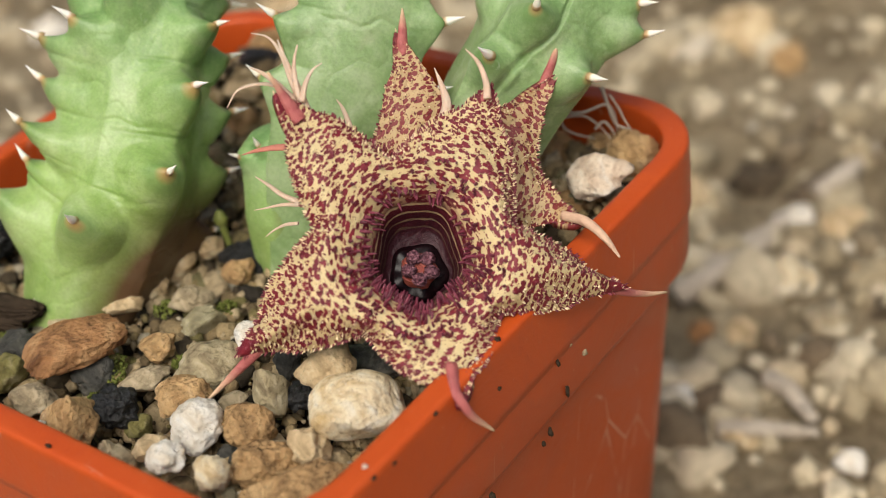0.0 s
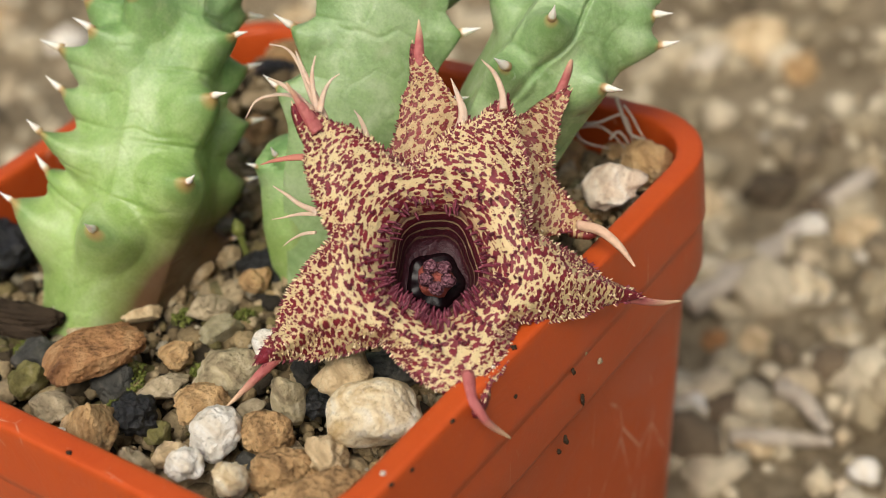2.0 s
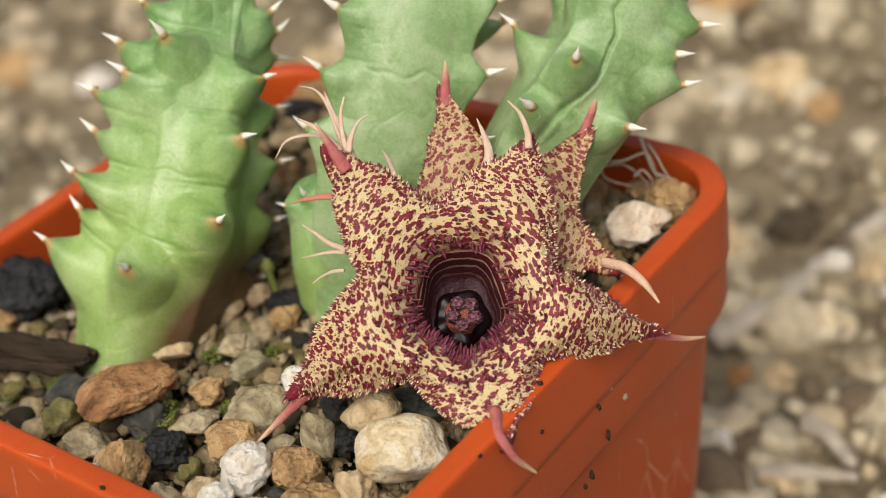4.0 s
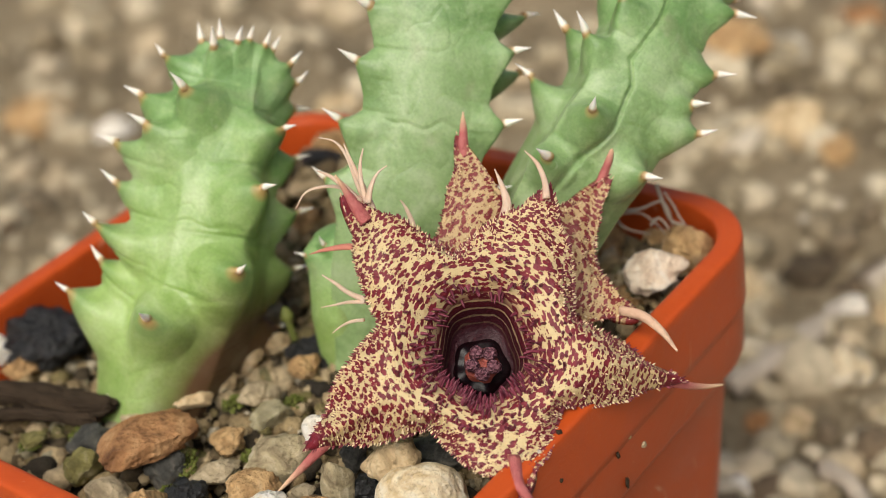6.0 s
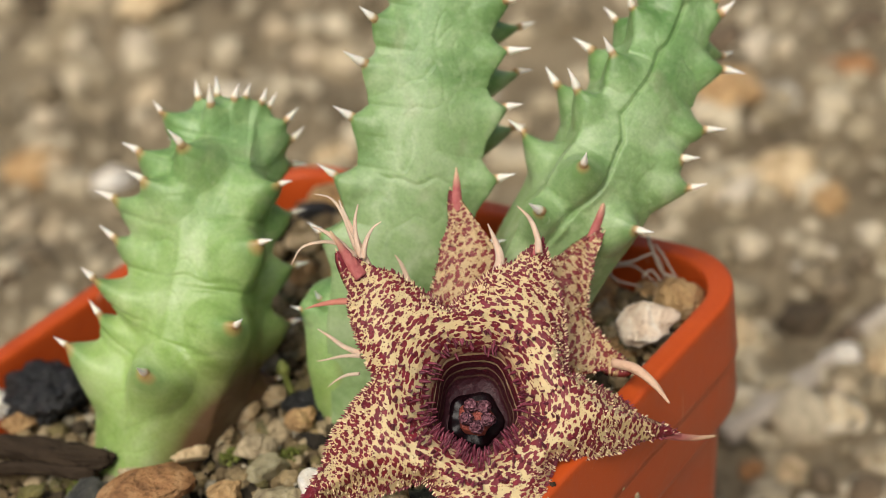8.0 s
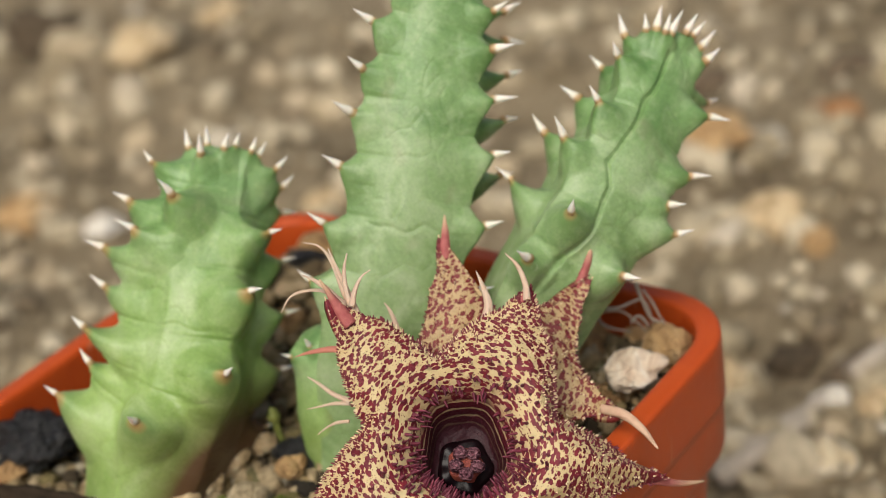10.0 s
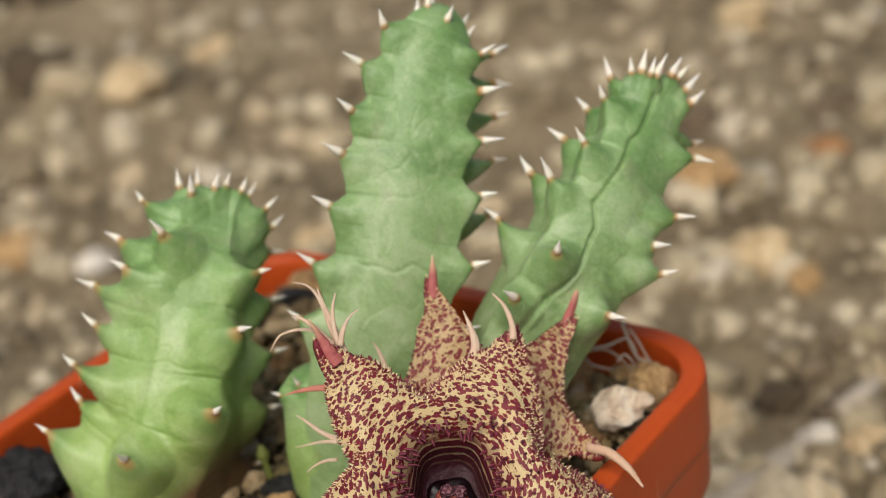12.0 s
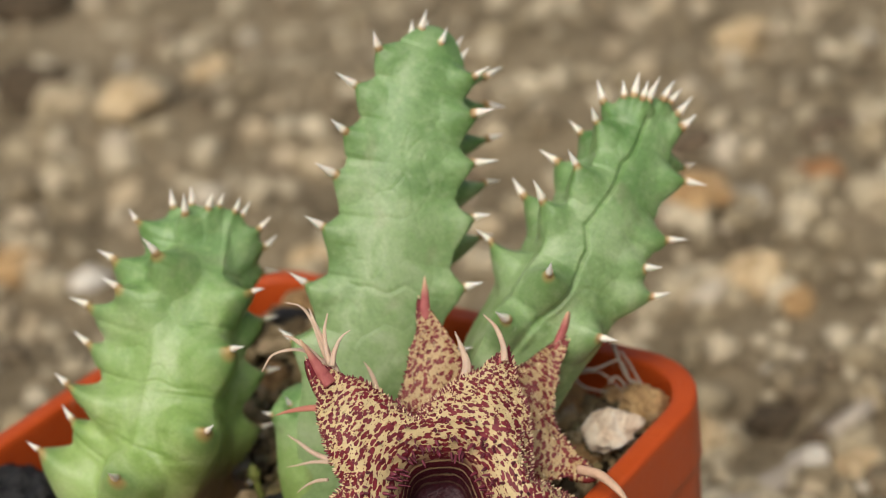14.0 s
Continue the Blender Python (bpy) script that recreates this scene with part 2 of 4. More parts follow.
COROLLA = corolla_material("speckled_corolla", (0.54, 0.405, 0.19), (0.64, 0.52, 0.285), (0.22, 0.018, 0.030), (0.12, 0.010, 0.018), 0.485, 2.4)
# copy for the flower behind: shade put into the creams, spots finer and browner
COROLLA_SHADED = corolla_material("shaded_speckled_corolla", (0.43, 0.29, 0.135), (0.51, 0.37, 0.19), (0.22, 0.035, 0.035), (0.17, 0.022, 0.022), 0.46, 2.6)
m = Nodes("wine_papilla", 0.4, 0.4)
PEG = m.done(m.mix(m.island(), (0.085, 0.010, 0.022), (0.20, 0.036, 0.060)), m.bump(m.noise(3000), 0.0001))
m = Nodes("pale_papilla", 0.45, 0.4)
PALE_PEG = m.done(m.ramp(m.island(), (0.0, (0.15, 0.02, 0.035)), (0.64, (0.24, 0.045, 0.06)), (0.70, (0.66, 0.50, 0.28)), (1.0, (0.76, 0.63, 0.40))), m.bump(m.noise(3000), 0.0001))
m = Nodes("red_lobe_tip", 0.5, 0.3)
TAIL = m.done(m.mix(m.ramp(m.attr("along"), (0.55, 0.0), (0.95, 1.0)), m.mix(m.noise(900, 4), (0.33, 0.055, 0.065), (0.50, 0.18, 0.15)), (0.66, 0.46, 0.28)), m.bump(m.noise(2500), 0.0002))
m = Nodes("dry_sepal", 0.55, 0.3)
SEPAL = m.done(m.mix(m.noise(350, 4), (0.50, 0.30, 0.20), (0.74, 0.60, 0.46)), m.bump(m.noise(1500, 4, 0.6, m.stretch(1, 1, 0.3)), 0.0003), soft=0.15)
m = Nodes("pink_sepal", 0.5, 0.3)
PINK = m.done(m.mix(m.noise(400, 4), (0.42, 0.10, 0.08), (0.62, 0.30, 0.20)), m.bump(m.noise(1500), 0.0002))
m = Nodes("black_corona", 0.26, 0.18)
BLACK = m.done(m.mix(m.noise(600), (0.003, 0.001, 0.0015), (0.010, 0.0025, 0.004)))
m = Nodes("corona_red", 0.5, 0.4)
CORONA = m.done(m.mix(m.noise(1400, 4), (0.20, 0.025, 0.035), (0.36, 0.10, 0.05)), m.bump(m.noise(2500), 0.0003))
m = Nodes("fuzzy_knob", 0.6, 0.3)
FUZZ = m.done(m.mix(m.cells(2600), (0.36, 0.17, 0.20), (0.09, 0.014, 0.028)), m.bump(m.cells(3200), 0.0006))
m = Nodes("weathered_twig", 0.85, 0.2)
TWIG = m.done(m.mix(m.noise(200, 5, 0.7, m.stretch(1, 1, 0.2)), (0.32, 0.26, 0.19), (0.58, 0.51, 0.41)), m.bump(m.noise(500, 5), 0.001))
m = Nodes("dark_bark", 0.9, 0.12)
BARK = m.done(m.mix(m.noise(500, 5, 0.7, m.stretch(0.25, 1, 1)), (0.008, 0.006, 0.004), (0.085, 0.058, 0.036)), m.bump(m.noise(800, 5, 0.7, m.stretch(0.2, 1, 1)), 0.001))
m = Nodes("dry_root", 0.8, 0.2)
ROOT = m.done(m.mix(m.noise(600, 4), (0.30, 0.24, 0.18), (0.56, 0.48, 0.38)))
m = Nodes("green_moss", 0.8, 0.2)
MOSS = m.done(m.mix(m.island(), (0.08, 0.095, 0.015), (0.17, 0.19, 0.045)))
m = Nodes("pale_lobe_tip", 0.5, 0.3)
PALE_TAIL = m.done(m.mix(m.noise(900, 4), (0.46, 0.22, 0.15), (0.72, 0.54, 0.36)), m.bump(m.noise(2500), 0.0002))
m = Nodes("green_bud", 0.45, 0.4)
BUD = m.done(m.mix(m.noise(600, 4), (0.16, 0.20, 0.04), (0.34, 0.36, 0.10)), m.bump(m.noise(1500), 0.0002))


# ---- building helpers ----
def link_mesh(name, verts, faces, mats, smooth=True, attrs=None, mat_ids=None):
    me = bpy.data.meshes.new(name)
    me.from_pydata([tuple(v) for v in verts], [], [tuple(f) for f in faces])
    for mt in mats if isinstance(mats, (list, tuple)) else [mats]:
        me.materials.append(mt)
    if mat_ids is not None:
        me.polygons.foreach_set("material_index", mat_ids)
    me.polygons.foreach_set("use_smooth", [smooth] * len(me.polygons))
    for key, values in (attrs or {}).items():
        values = np.asarray(values, float)
        layer = me.attributes.new(key, "FLOAT_VECTOR" if values.ndim == 2 else "FLOAT", "POINT")
        layer.data.foreach_set("vector" if values.ndim == 2 else "value", values.ravel())
    me.update()
    return me


def thing(name, place, label, category, group="", turn=None):
    ob = new(name)
    ob.empty_display_size = 0.005
    ob.matrix_world = Matrix.Translation(place) @ (turn.to_4x4() if turn else Matrix())
    return tagged(ob, label, category, group)


def part(name, me, parent, label="", m=None):
    ob = new(name, me)
    ob.parent = parent
    if m is not None:
        ob.matrix_basis = m
    return tagged(ob, label) if label else ob


def solo(name, me, place, label, category, group="", kind="", turn=None):
    ob = new(name, me)
    ob.matrix_world = Matrix.Translation(place) @ (turn.to_4x4() if turn else Matrix())
    return tagged(ob, label, category, group, kind)


def spline(points, n):
    """n points, evenly parted along a smooth curve through the given ones."""
    p = np.array(points, float)
    p = np.vstack([2 * p[0] - p[1], p, 2 * p[-1] - p[-2]])
    out = []
    for i in range(1, len(p) - 2):
        t = np.linspace(0, 1, 24, endpoint=False)[:, None]
        a, b, c, d = p[i - 1], p[i], p[i + 1], p[i + 2]
        out.append(0.5 * (2 * b + (c - a) * t + (2 * a - 5 * b + 4 * c - d) * t**2 + (3 * b - a - 3 * c + d) * t**3))
    out = np.vstack([*out, p[-2]])
    s = np.r_[0, np.cumsum(np.linalg.norm(np.diff(out, axis=0), axis=1))]
    at = np.linspace(0, s[-1], n)
    return np.stack([np.interp(at, s, c) for c in out.T], 1), at


def tube(points, radii, sides=8, n=20, flat=1.0):
    """A tapered, curved round bar, in the units of its points. Returns verts, faces and the share of the way along."""
    p, at = spline(points, n)
    r = np.interp(np.linspace(0, 1, n), np.linspace(0, 1, len(radii)), radii)
    t = np.gradient(p, axis=0)
    t /= np.linalg.norm(t, axis=1)[:, None]
    ref = np.array([0.3, -0.4, 0.87])
    verts, along = [], []
    for k in range(n):
        a = np.cross(t[k], ref)
        a /= np.linalg.norm(a)
        b = np.cross(t[k], a)
        for j in range(sides):
            w = 2 * math.pi * j / sides
            verts.append(p[k] + r[k] * (math.cos(w) * a + flat * math.sin(w) * b))
            along.append(k / (n - 1))
    faces = [(k * sides + j, k * sides + (j + 1) % sides, (k + 1) * sides + (j + 1) % sides, (k + 1) * sides + j) for k in range(n - 1) for j in range(sides)]
    faces += [tuple(range(sides))[::-1], tuple((n - 1) * sides + j for j in range(sides))]
    return np.array(verts), faces, along


def tube_mesh(name, points, radii, mat, sides=8, n=20, flat=1.0):
    v, f, along = tube(points, radii, sides, n, flat)
    return link_mesh(name, v * 0.01, f, mat, attrs={"along": along})


def ico(sub):
    bm = bmesh.new()
    bmesh.ops.create_icosphere(bm, subdivisions=sub, radius=1.0)
    v = np.array([x.co for x in bm.verts])
    f = [[x.index for x in q.verts] for q in bm.faces]
    bm.free()
    return v, f


ICO = {k: ico(k) for k in (1, 2, 3, 4, 5)}


def lumpy(v, seed, big, small, freq=1.3):
    """Unit-sphere points pushed about into a stone's shape."""
    out = np.empty_like(v)
    o = Vector((seed * 7.3, seed * 3.1, seed * 1.7))
    for k, p in enumerate(v):
        q = Vector(p)
        d = 1 + big * noise.noise(q * freq + o) + small * noise.fractal(q * 3.2 + o, 0.8, 2.1, 4)
        out[k] = p * d
    return out


# ---- ground ----
def ground_height(x, y):
    """Height of the yard over the pot's foot, in metres."""
    p = Vector((x, y, 0))
    d = math.hypot(x, y)
    rise = 0.012 * noise.noise(p * 9.0) + 0.007 * noise.noise(p * 31) + 0.002 * noise.noise(p * 90)
    return rise * min(1.0, max(0.0, (d - 0.045) / 0.07)) - 0.001


ax = np.sinh(np.linspace(-9.2, 9.2, 241)) * 0.035
gv = [(x, y, ground_height(x, y) if max(abs(x), abs(y)) < 3 else -0.001) for y in ax for x in ax]
gn = len(ax)
gf = [(j * gn + i, j * gn + i + 1, (j + 1) * gn + i + 1, (j + 1) * gn + i) for j in range(gn - 1) for i in range(gn - 1)]
tagged(new("ground", link_mesh("ground", gv, gf, EARTH)), "dry brown earth strewn with gravel", "ground", kind="structure")


def scatter(count, seed, place, size, sub, flat=(0.55, 0.95), variants=6):
    """Many small stones as one mesh. place(rng) gives x, y, z in metres, size(rng) a radius in metres."""
    rng = np.random.default_rng(seed)
    v0, f0 = ICO[sub]
    f0 = np.array(f0)
    kinds = [lumpy(v0, seed + 11 * k, 0.55, 0.25) for k in range(variants)]
    vs, fs = [], []
    for k in range(count):
        c, r = place(rng), size(rng)
        w = kinds[rng.integers(variants)] * r * [1.0, rng.uniform(0.6, 1.0), rng.uniform(*flat)]
        m = np.array(Euler((rng.normal(0, 0.3), rng.normal(0, 0.3), rng.uniform(0, 6.28))).to_matrix())
        vs.append(w @ m.T + c)
        fs.append(f0 + k * len(v0))
    return np.vstack(vs), np.vstack(fs)


def yard_place(rng):
    """Anywhere on the strip of yard beyond the pot, thinning with distance."""
    while True:
        d = -0.03 + 0.70 * rng.random() ** 2.1
        across = rng.uniform(-1, 1) * (0.14 + 0.42 * max(d, 0))
        x, y = -0.62 * d + 0.78 * across, 0.78 * d + 0.62 * across
        if max(abs(x), abs(y)) > 0.042:
            return np.array([x, y, ground_height(x, y) + 0.0005])


v, f = scatter(7000, 5, yard_place, lambda g: 0.0012 + 0.0045 * g.random() ** 3, 2, variants=10)
tagged(new("yard_gravel", link_mesh("yard_gravel", v, f, YARD)), "tan and grey gravel scattered on dry earth", "gravel", kind="stuff")


def yard_stone(seed, kind, label, x, y, a, b, c, turn):
    v, f = ICO[3]
    w = lumpy(v, seed, 0.45, 0.18) * [a, b, c] * 0.01
    z = ground_height(0.01 * x, 0.01 * y) + 0.0045 * c
    solo("stone", link_mesh("stone", w, f, STONES[kind]), (0.01 * x, 0.01 * y, z), label, "stone", "larger stones on the earth", turn=Matrix.Rotation(radians(turn), 3, "Z"))


yard_stone(1, "cream", "cream rounded stone lying on dry earth", 1.9, 8.4, 0.43, 0.38, 0.31, 0)
yard_stone(2, "rust", "small reddish stone lying on dry earth", 1.2, 7.0, 0.21, 0.19, 0.18, 47)
yard_stone(3, "white", "pale greenish-white stone on dry earth", 1.8, 5.4, 0.27, 0.25, 0.28, 4)
yard_stone(4, "tan", "tan stone lying on dry earth", 2.8, 5.3, 0.34, 0.31, 0.18, 51)
yard_stone(5, "white", "small white stone on dry earth", 4.3, 5.3, 0.20, 0.18, 0.16, 8)
yard_stone(6, "tan", "tan stone lying on dry earth", 2.1, 10.0, 0.40, 0.36, 0.24, 55)
yard_stone(7, "white", "pale grey stone on dry earth", 1.4, 10.0, 0.27, 0.24, 0.20, 12)
yard_stone(8, "tan", "tan stone lying on dry earth", 1.8, 7.1, 0.25, 0.22, 0.25, 59)
yard_stone(9, "grey", "grey-tan stone lying on dry earth", 2.9, 7.7, 0.33, 0.29, 0.22, 16)
yard_stone(10, "ochre", "ochre stone on dry earth", 2.9, 8.8, 0.21, 0.19, 0.21, 63)
yard_stone(11, "tan", "large tan stone behind the pot", -0.6, 10.0, 0.37, 0.34, 0.57, 20)
yard_stone(12, "tan", "tan stone lying on dry earth", -8.4, 27.2, 0.70, 0.63, 0.60, 67)
yard_stone(13, "tan", "large tan stone on dry earth", -2.0, 14.9, 0.67, 0.60, 0.55, 24)
yard_stone(14, "ochre", "ochre stone lying on dry earth", -4.3, 16.9, 0.73, 0.66, 0.40, 71)
yard_stone(15, "rust", "reddish stone lying on dry earth", -2.6, 19.3, 0.56, 0.50, 0.34, 28)
yard_stone(16, "grey", "grey-tan stone on dry earth", -2.5, 21.8, 0.39, 0.35, 0.43, 75)
yard_stone(17, "grey", "grey-tan stone on dry earth", -25.7, 17.3, 0.93, 0.83, 0.65, 32)
yard_stone(18, "tan", "tan stone lying on dry earth", -22.5, 17.3, 0.97, 0.87, 0.53, 79)
yard_stone(19, "ochre", "ochre stone lying on dry earth", -18.6, 9.5, 0.67, 0.60, 0.44, 36)
yard_stone(20, "tan", "tan stone lying on dry earth", -11.8, 12.5, 0.51, 0.46, 0.49, 83)
yard_stone(21, "white", "pale stone on dry earth", -16.7, 10.1, 0.46, 0.41, 0.29, 40)
yard_stone(22, "ochre", "ochre stone lying on dry earth", -0.9, 14.4, 0.38, 0.34, 0.30, 87)
yard_stone(23, "tan", "tan stone lying on dry earth", -23.7, 21.6, 0.79, 0.71, 0.48, 44)
yard_stone(24, "grey", "grey-tan stone on dry earth", -15.7, 17.4, 0.81, 0.73, 0.41, 1)
yard_stone(25, "white", "pale grey stone on dry earth", 1.4, 9.9, 0.32, 0.29, 0.20, 48)
yard_stone(26, "grey", "grey-tan stone on dry earth", 1.7, 11.5, 0.28, 0.26, 0.31, 5)

yard_stone(27, "clod", "dark brown crumbly clod on dry earth", -28.6, 18.4, 1.6, 1.2, 0.9, 20)
yard_stone(28, "clod", "dark brown crumbly clod on dry earth", -31.0, 17.0, 1.3, 1.1, 0.8, 70)
yard_stone(29, "clod", "large dark brown clod on dry earth", -35.0, 23.5, 2.0, 1.6, 0.9, 40)
# added dark lumps: shade right of the pot and dark gaps between stones
yard_stone(30, "clod", "small dark lump standing for shade beside a tan stone", 0.2, 10.9, 0.42, 0.34, 0.30, 15)
yard_stone(31, "clod", "small dark lump filling a dark gap on dry earth", 3.6, 8.3, 0.30, 0.24, 0.18, 65)
yard_stone(32, "clod", "small dark lump filling a dark gap on dry earth", 2.3, 6.2, 0.28, 0.20, 0.16, 5)


def twig(label, middle, half, radius):
    x, y = middle
    z = 100 * ground_height(0.01 * x, 0.01 * y) + radius
    pts = [(-half[0], -half[1], 0), (-0.3 * half[0] + 0.1, -0.3 * half[1], 0.12), (0.4 * half[0], 0.4 * half[1] + 0.1, 0.0), (half[0], half[1], 0.1)]
    solo("twig", tube_mesh("twig", pts, [radius, 0.9 * radius, 0.8 * radius, 0.5 * radius], TWIG, 8, 20), (0.01 * x, 0.01 * y, 0.01 * z), label, "twig", "twigs on the earth")


twig("weathered grey-brown twig lying on dry earth", (0.97, 8.20), (0.33, 0.92), 0.21)
twig("thin pale twig lying on dry earth", (3.08, 5.35), (0.62, 0.23), 0.14)
twig("short pale twig lying on dry earth", (3.11, 5.98), (0.46, -0.28), 0.16)
twig("weathered twig lying on dry earth", (0.96, 9.01), (0.30, 0.80), 0.17)
twig("pale weathered twig lying on dry earth", (1.69, 11.08), (0.15, 0.79), 0.20)


# ---- pot ----
def rounded(half, radius, n=10):
    out = []
    for k, (sx, sy) in enumerate(((1, 1), (-1, 1), (-1, -1), (1, -1))):
        for j in range(n + 1):
            w = (k + j / n) * math.pi / 2
            out.append((sx * (half - radius) + radius * math.cos(w), sy * (half - radius) + radius * math.sin(w)))
    return out


def turned(profile):
    """Rings of rounded squares, from (half width, height, corner radius) rows in centimetres, skinned."""
    verts, faces = [], []
    for h, z, r in profile:
        verts += [(0.01 * x, 0.01 * y, 0.01 * z) for x, y in rounded(h, r)]
    n = len(rounded(1, 0.1))
    for k in range(len(profile) - 1):
        faces += [(k * n + j, k * n + (j + 1) % n, (k + 1) * n + (j + 1) % n, (k + 1) * n + j) for j in range(n)]
    return verts, faces, n


pot = thing("flower_pot", cm(0, 0, -6.2), "square terracotta-orange plastic pot standing on earth", "plant pot")
H = 6.2
lip = [(3.20, H - 1.9, 0.70), (3.235, H - 0.16, 0.74), (3.238, H - 0.07, 0.74), (3.248, H - 0.02, 0.75), (3.265, H, 0.76), (3.31, H + 0.002, 0.80), (3.43, H + 0.002, 0.92), (3.468, H, 0.945), (3.488, H - 0.012, 0.957), (3.498, H - 0.035, 0.96), (3.50, H - 0.09, 0.96),
       (3.497, H - 0.70, 0.955), (3.495, H - 0.785, 0.95), (3.477, H - 0.81, 0.945), (3.472, H - 0.87, 0.945), (3.455, H - 1.38, 0.93), (3.43, H - 1.46, 0.92), (3.33, H - 1.56, 0.85), (3.30, H - 1.62, 0.85)]
v, f, n = turned(lip)
part("lip", link_mesh("lip", v, f, PLASTIC), pot, "thick folded rim")
body = [(3.305, H - 1.60, 0.85), (3.28, H - 1.70, 0.85), (3.12, H - 3.6, 0.8), (2.90, 0.10, 0.75), (2.84, 0.0, 0.72), (2.60, 0.0, 0.6), (2.55, 0.15, 0.6), (2.75, 0.3, 0.6), (3.12, H - 1.7, 0.7)]
v, f, n = turned(body)
f.append(tuple(6 * n + j for j in range(n)))
part("body", link_mesh("body", v, f, PLASTIC), pot)

# soil in the pot, heaped towards the far corner
def soil_rise(x, y):
    return 0.14 * noise.noise(Vector((x * 1.1, y * 1.1, 3))) + 0.36 * math.exp(-((x - 2.5) ** 2 + (y - 2.5) ** 2) / 1.1) + 0.50 * math.exp(-((x + 2.3) ** 2 + (y - 2.7) ** 2) / 2.2)


sx = np.linspace(-3.21, 3.21, 90)
sv = [(0.01 * x, 0.01 * y, 0.01 * (soil_rise(x, y) + 0.08 * noise.noise(Vector((x * 4, y * 4, 1))))) for y in sx for x in sx
      ]
sf = [(j * 90 + i, j * 90 + i + 1, (j + 1) * 90 + i + 1, (j + 1) * 90 + i) for j in range(89) for i in range(89)
      if math.hypot(max(0, abs(sx[i]) - 2.5), max(0, abs(sx[j]) - 2.5)) < 0.68]
solo("potting_soil", link_mesh("potting_soil", sv, sf, SOIL), cm(0, 0, -0.92), "dark gritty potting soil filling the orange pot", "soil", kind="stuff")


def pot_place(rng):
    while True:
        x, y = rng.uniform(-3.1, 3.1, 2)
        if math.hypot(max(0, abs(x) - 2.4), max(0, abs(y) - 2.4)) < 0.62:
            return np.array(cm(x, y, -0.79 + soil_rise(x, y) + rng.uniform(-0.04, 0.07)))


v, f = scatter(6500, 21, pot_place, lambda g: 0.00022 + 0.0009 * g.random() ** 2, 1, (0.6, 1.0))
tagged(new("fine_grit", link_mesh("fine_grit", v, f, GRIT)), "fine brown, grey and black grit on the soil", "grit", kind="stuff")
v, f = scatter(700, 33, pot_place, lambda g: 0.0009 + 0.0010 * g.random(), 2, (0.55, 0.9), 12)
tagged(new("small_gravel", link_mesh("small_gravel", v, f, GRIT)), "small mixed tan and dark gravel in the pot", "gravel", kind="stuff")

SHAPES = {"slab": (0.28, 0.13, 1.4), "stone": (0.45, 0.16, 1.2), "rough": (0.30, 0.15, 1.3), "lump": (0.5, 0.22, 1.7), "wedge": (0.5, 0.15, 1.1), "block": (0.3, 0.12, 1.0), "round": (0.30, 0.12, 1.4), "smooth": (0.34, 0.045, 1.0)}
LOOKS = {"rust": "rusty brown stone", "ochre": "ochre yellow porous stone", "brown": "brown porous stone", "tan": "light tan stone", "grey": "grey-tan stone",
         "slate": "dark slate-grey stone", "char": "black charcoal lump", "white": "white pumice stone", "cream": "yellow-stained cream pumice stone",
         "pale": "pale pinkish white stone", "glass": "smooth greenish grey stone", "moss": "olive stone with moss film", "bark": "streaked cream and brown stone"}
stone_seed = itertools.count(100)


def pebble(shape, kind, x, y, z, a, b, c, turn):
    seed = next(stone_seed)
    big, small, freq = SHAPES[shape]
    v, f = ICO[5 if a > 0.4 else 4 if a > 0.13 else 3]
    w = lumpy(v, seed, big, small, freq)
    if shape in ("wedge", "block", "slab", "stone"):
        # a few flat broken faces
        rng = np.random.default_rng(seed)
        for _ in range({"block": 9, "wedge": 6, "slab": 2, "stone": 5}[shape]):
            d = rng.normal(size=3)
            d /= np.linalg.norm(d)
            cut = rng.uniform(0.62, 0.85)
            over = np.maximum(0, w @ d - cut)
            w = w - 0.88 * over[:, None] * d
    if shape == "wedge":
        w[:, :2] *= (1.0 - 0.62 * np.clip(w[:, 2:3], -1, 1))
    if shape == "slab":
        # blunt ends and a squarer section
        w = np.sign(w) * np.abs(w) ** [0.62, 0.75, 0.72]
    w = w * [a, b, c] * 0.01
    where = {"slab": "broad flat ", "rough": "", "lump": "", "wedge": "wedge-shaped ", "block": "angular ", "stone": "", "round": "rounded ", "smooth": "smooth rounded "}[shape]
    size = "large " if a > 0.33 else "small " if a < 0.16 else ""
    tilt = Euler((radians((seed * 37) % 24 - 12), radians((seed * 53) % 24 - 12), radians(turn))).to_matrix()
    solo("pebble" if kind != "char" else "charcoal_piece", link_mesh("pebble", w, f, STONES[kind]), cm(x, y, z), f"{size}{where}{LOOKS[kind]} lying on potting soil",
         "pebble" if kind != "char" else "charcoal", "pebbles in the pot", turn=tilt)


pebble("slab", "rust", -0.40, -2.14, -0.33, 0.51, 0.34, 0.16, 67)
pebble("stone", "ochre", 0.22, -1.64, -0.50, 0.18, 0.16, 0.13, 36)
pebble("stone", "grey", 0.41, -2.06, -0.50, 0.22, 0.16, 0.10, 46)
pebble("stone", "slate", -0.14, -2.18, -0.60, 0.20, 0.19, 0.17, 49)
pebble("lump", "char", 0.50, -2.50, -0.45, 0.20, 0.20, 0.19, 36)
pebble("wedge", "ochre", 0.42, -2.90, -0.32, 0.24, 0.25, 0.34, 36)
pebble("stone", "grey", -0.30, -2.77, -0.50, 0.21, 0.20, 0.19, 36)
pebble("wedge", "grey", 0.95, -2.99, -0.45, 0.15, 0.17, 0.19, 36)
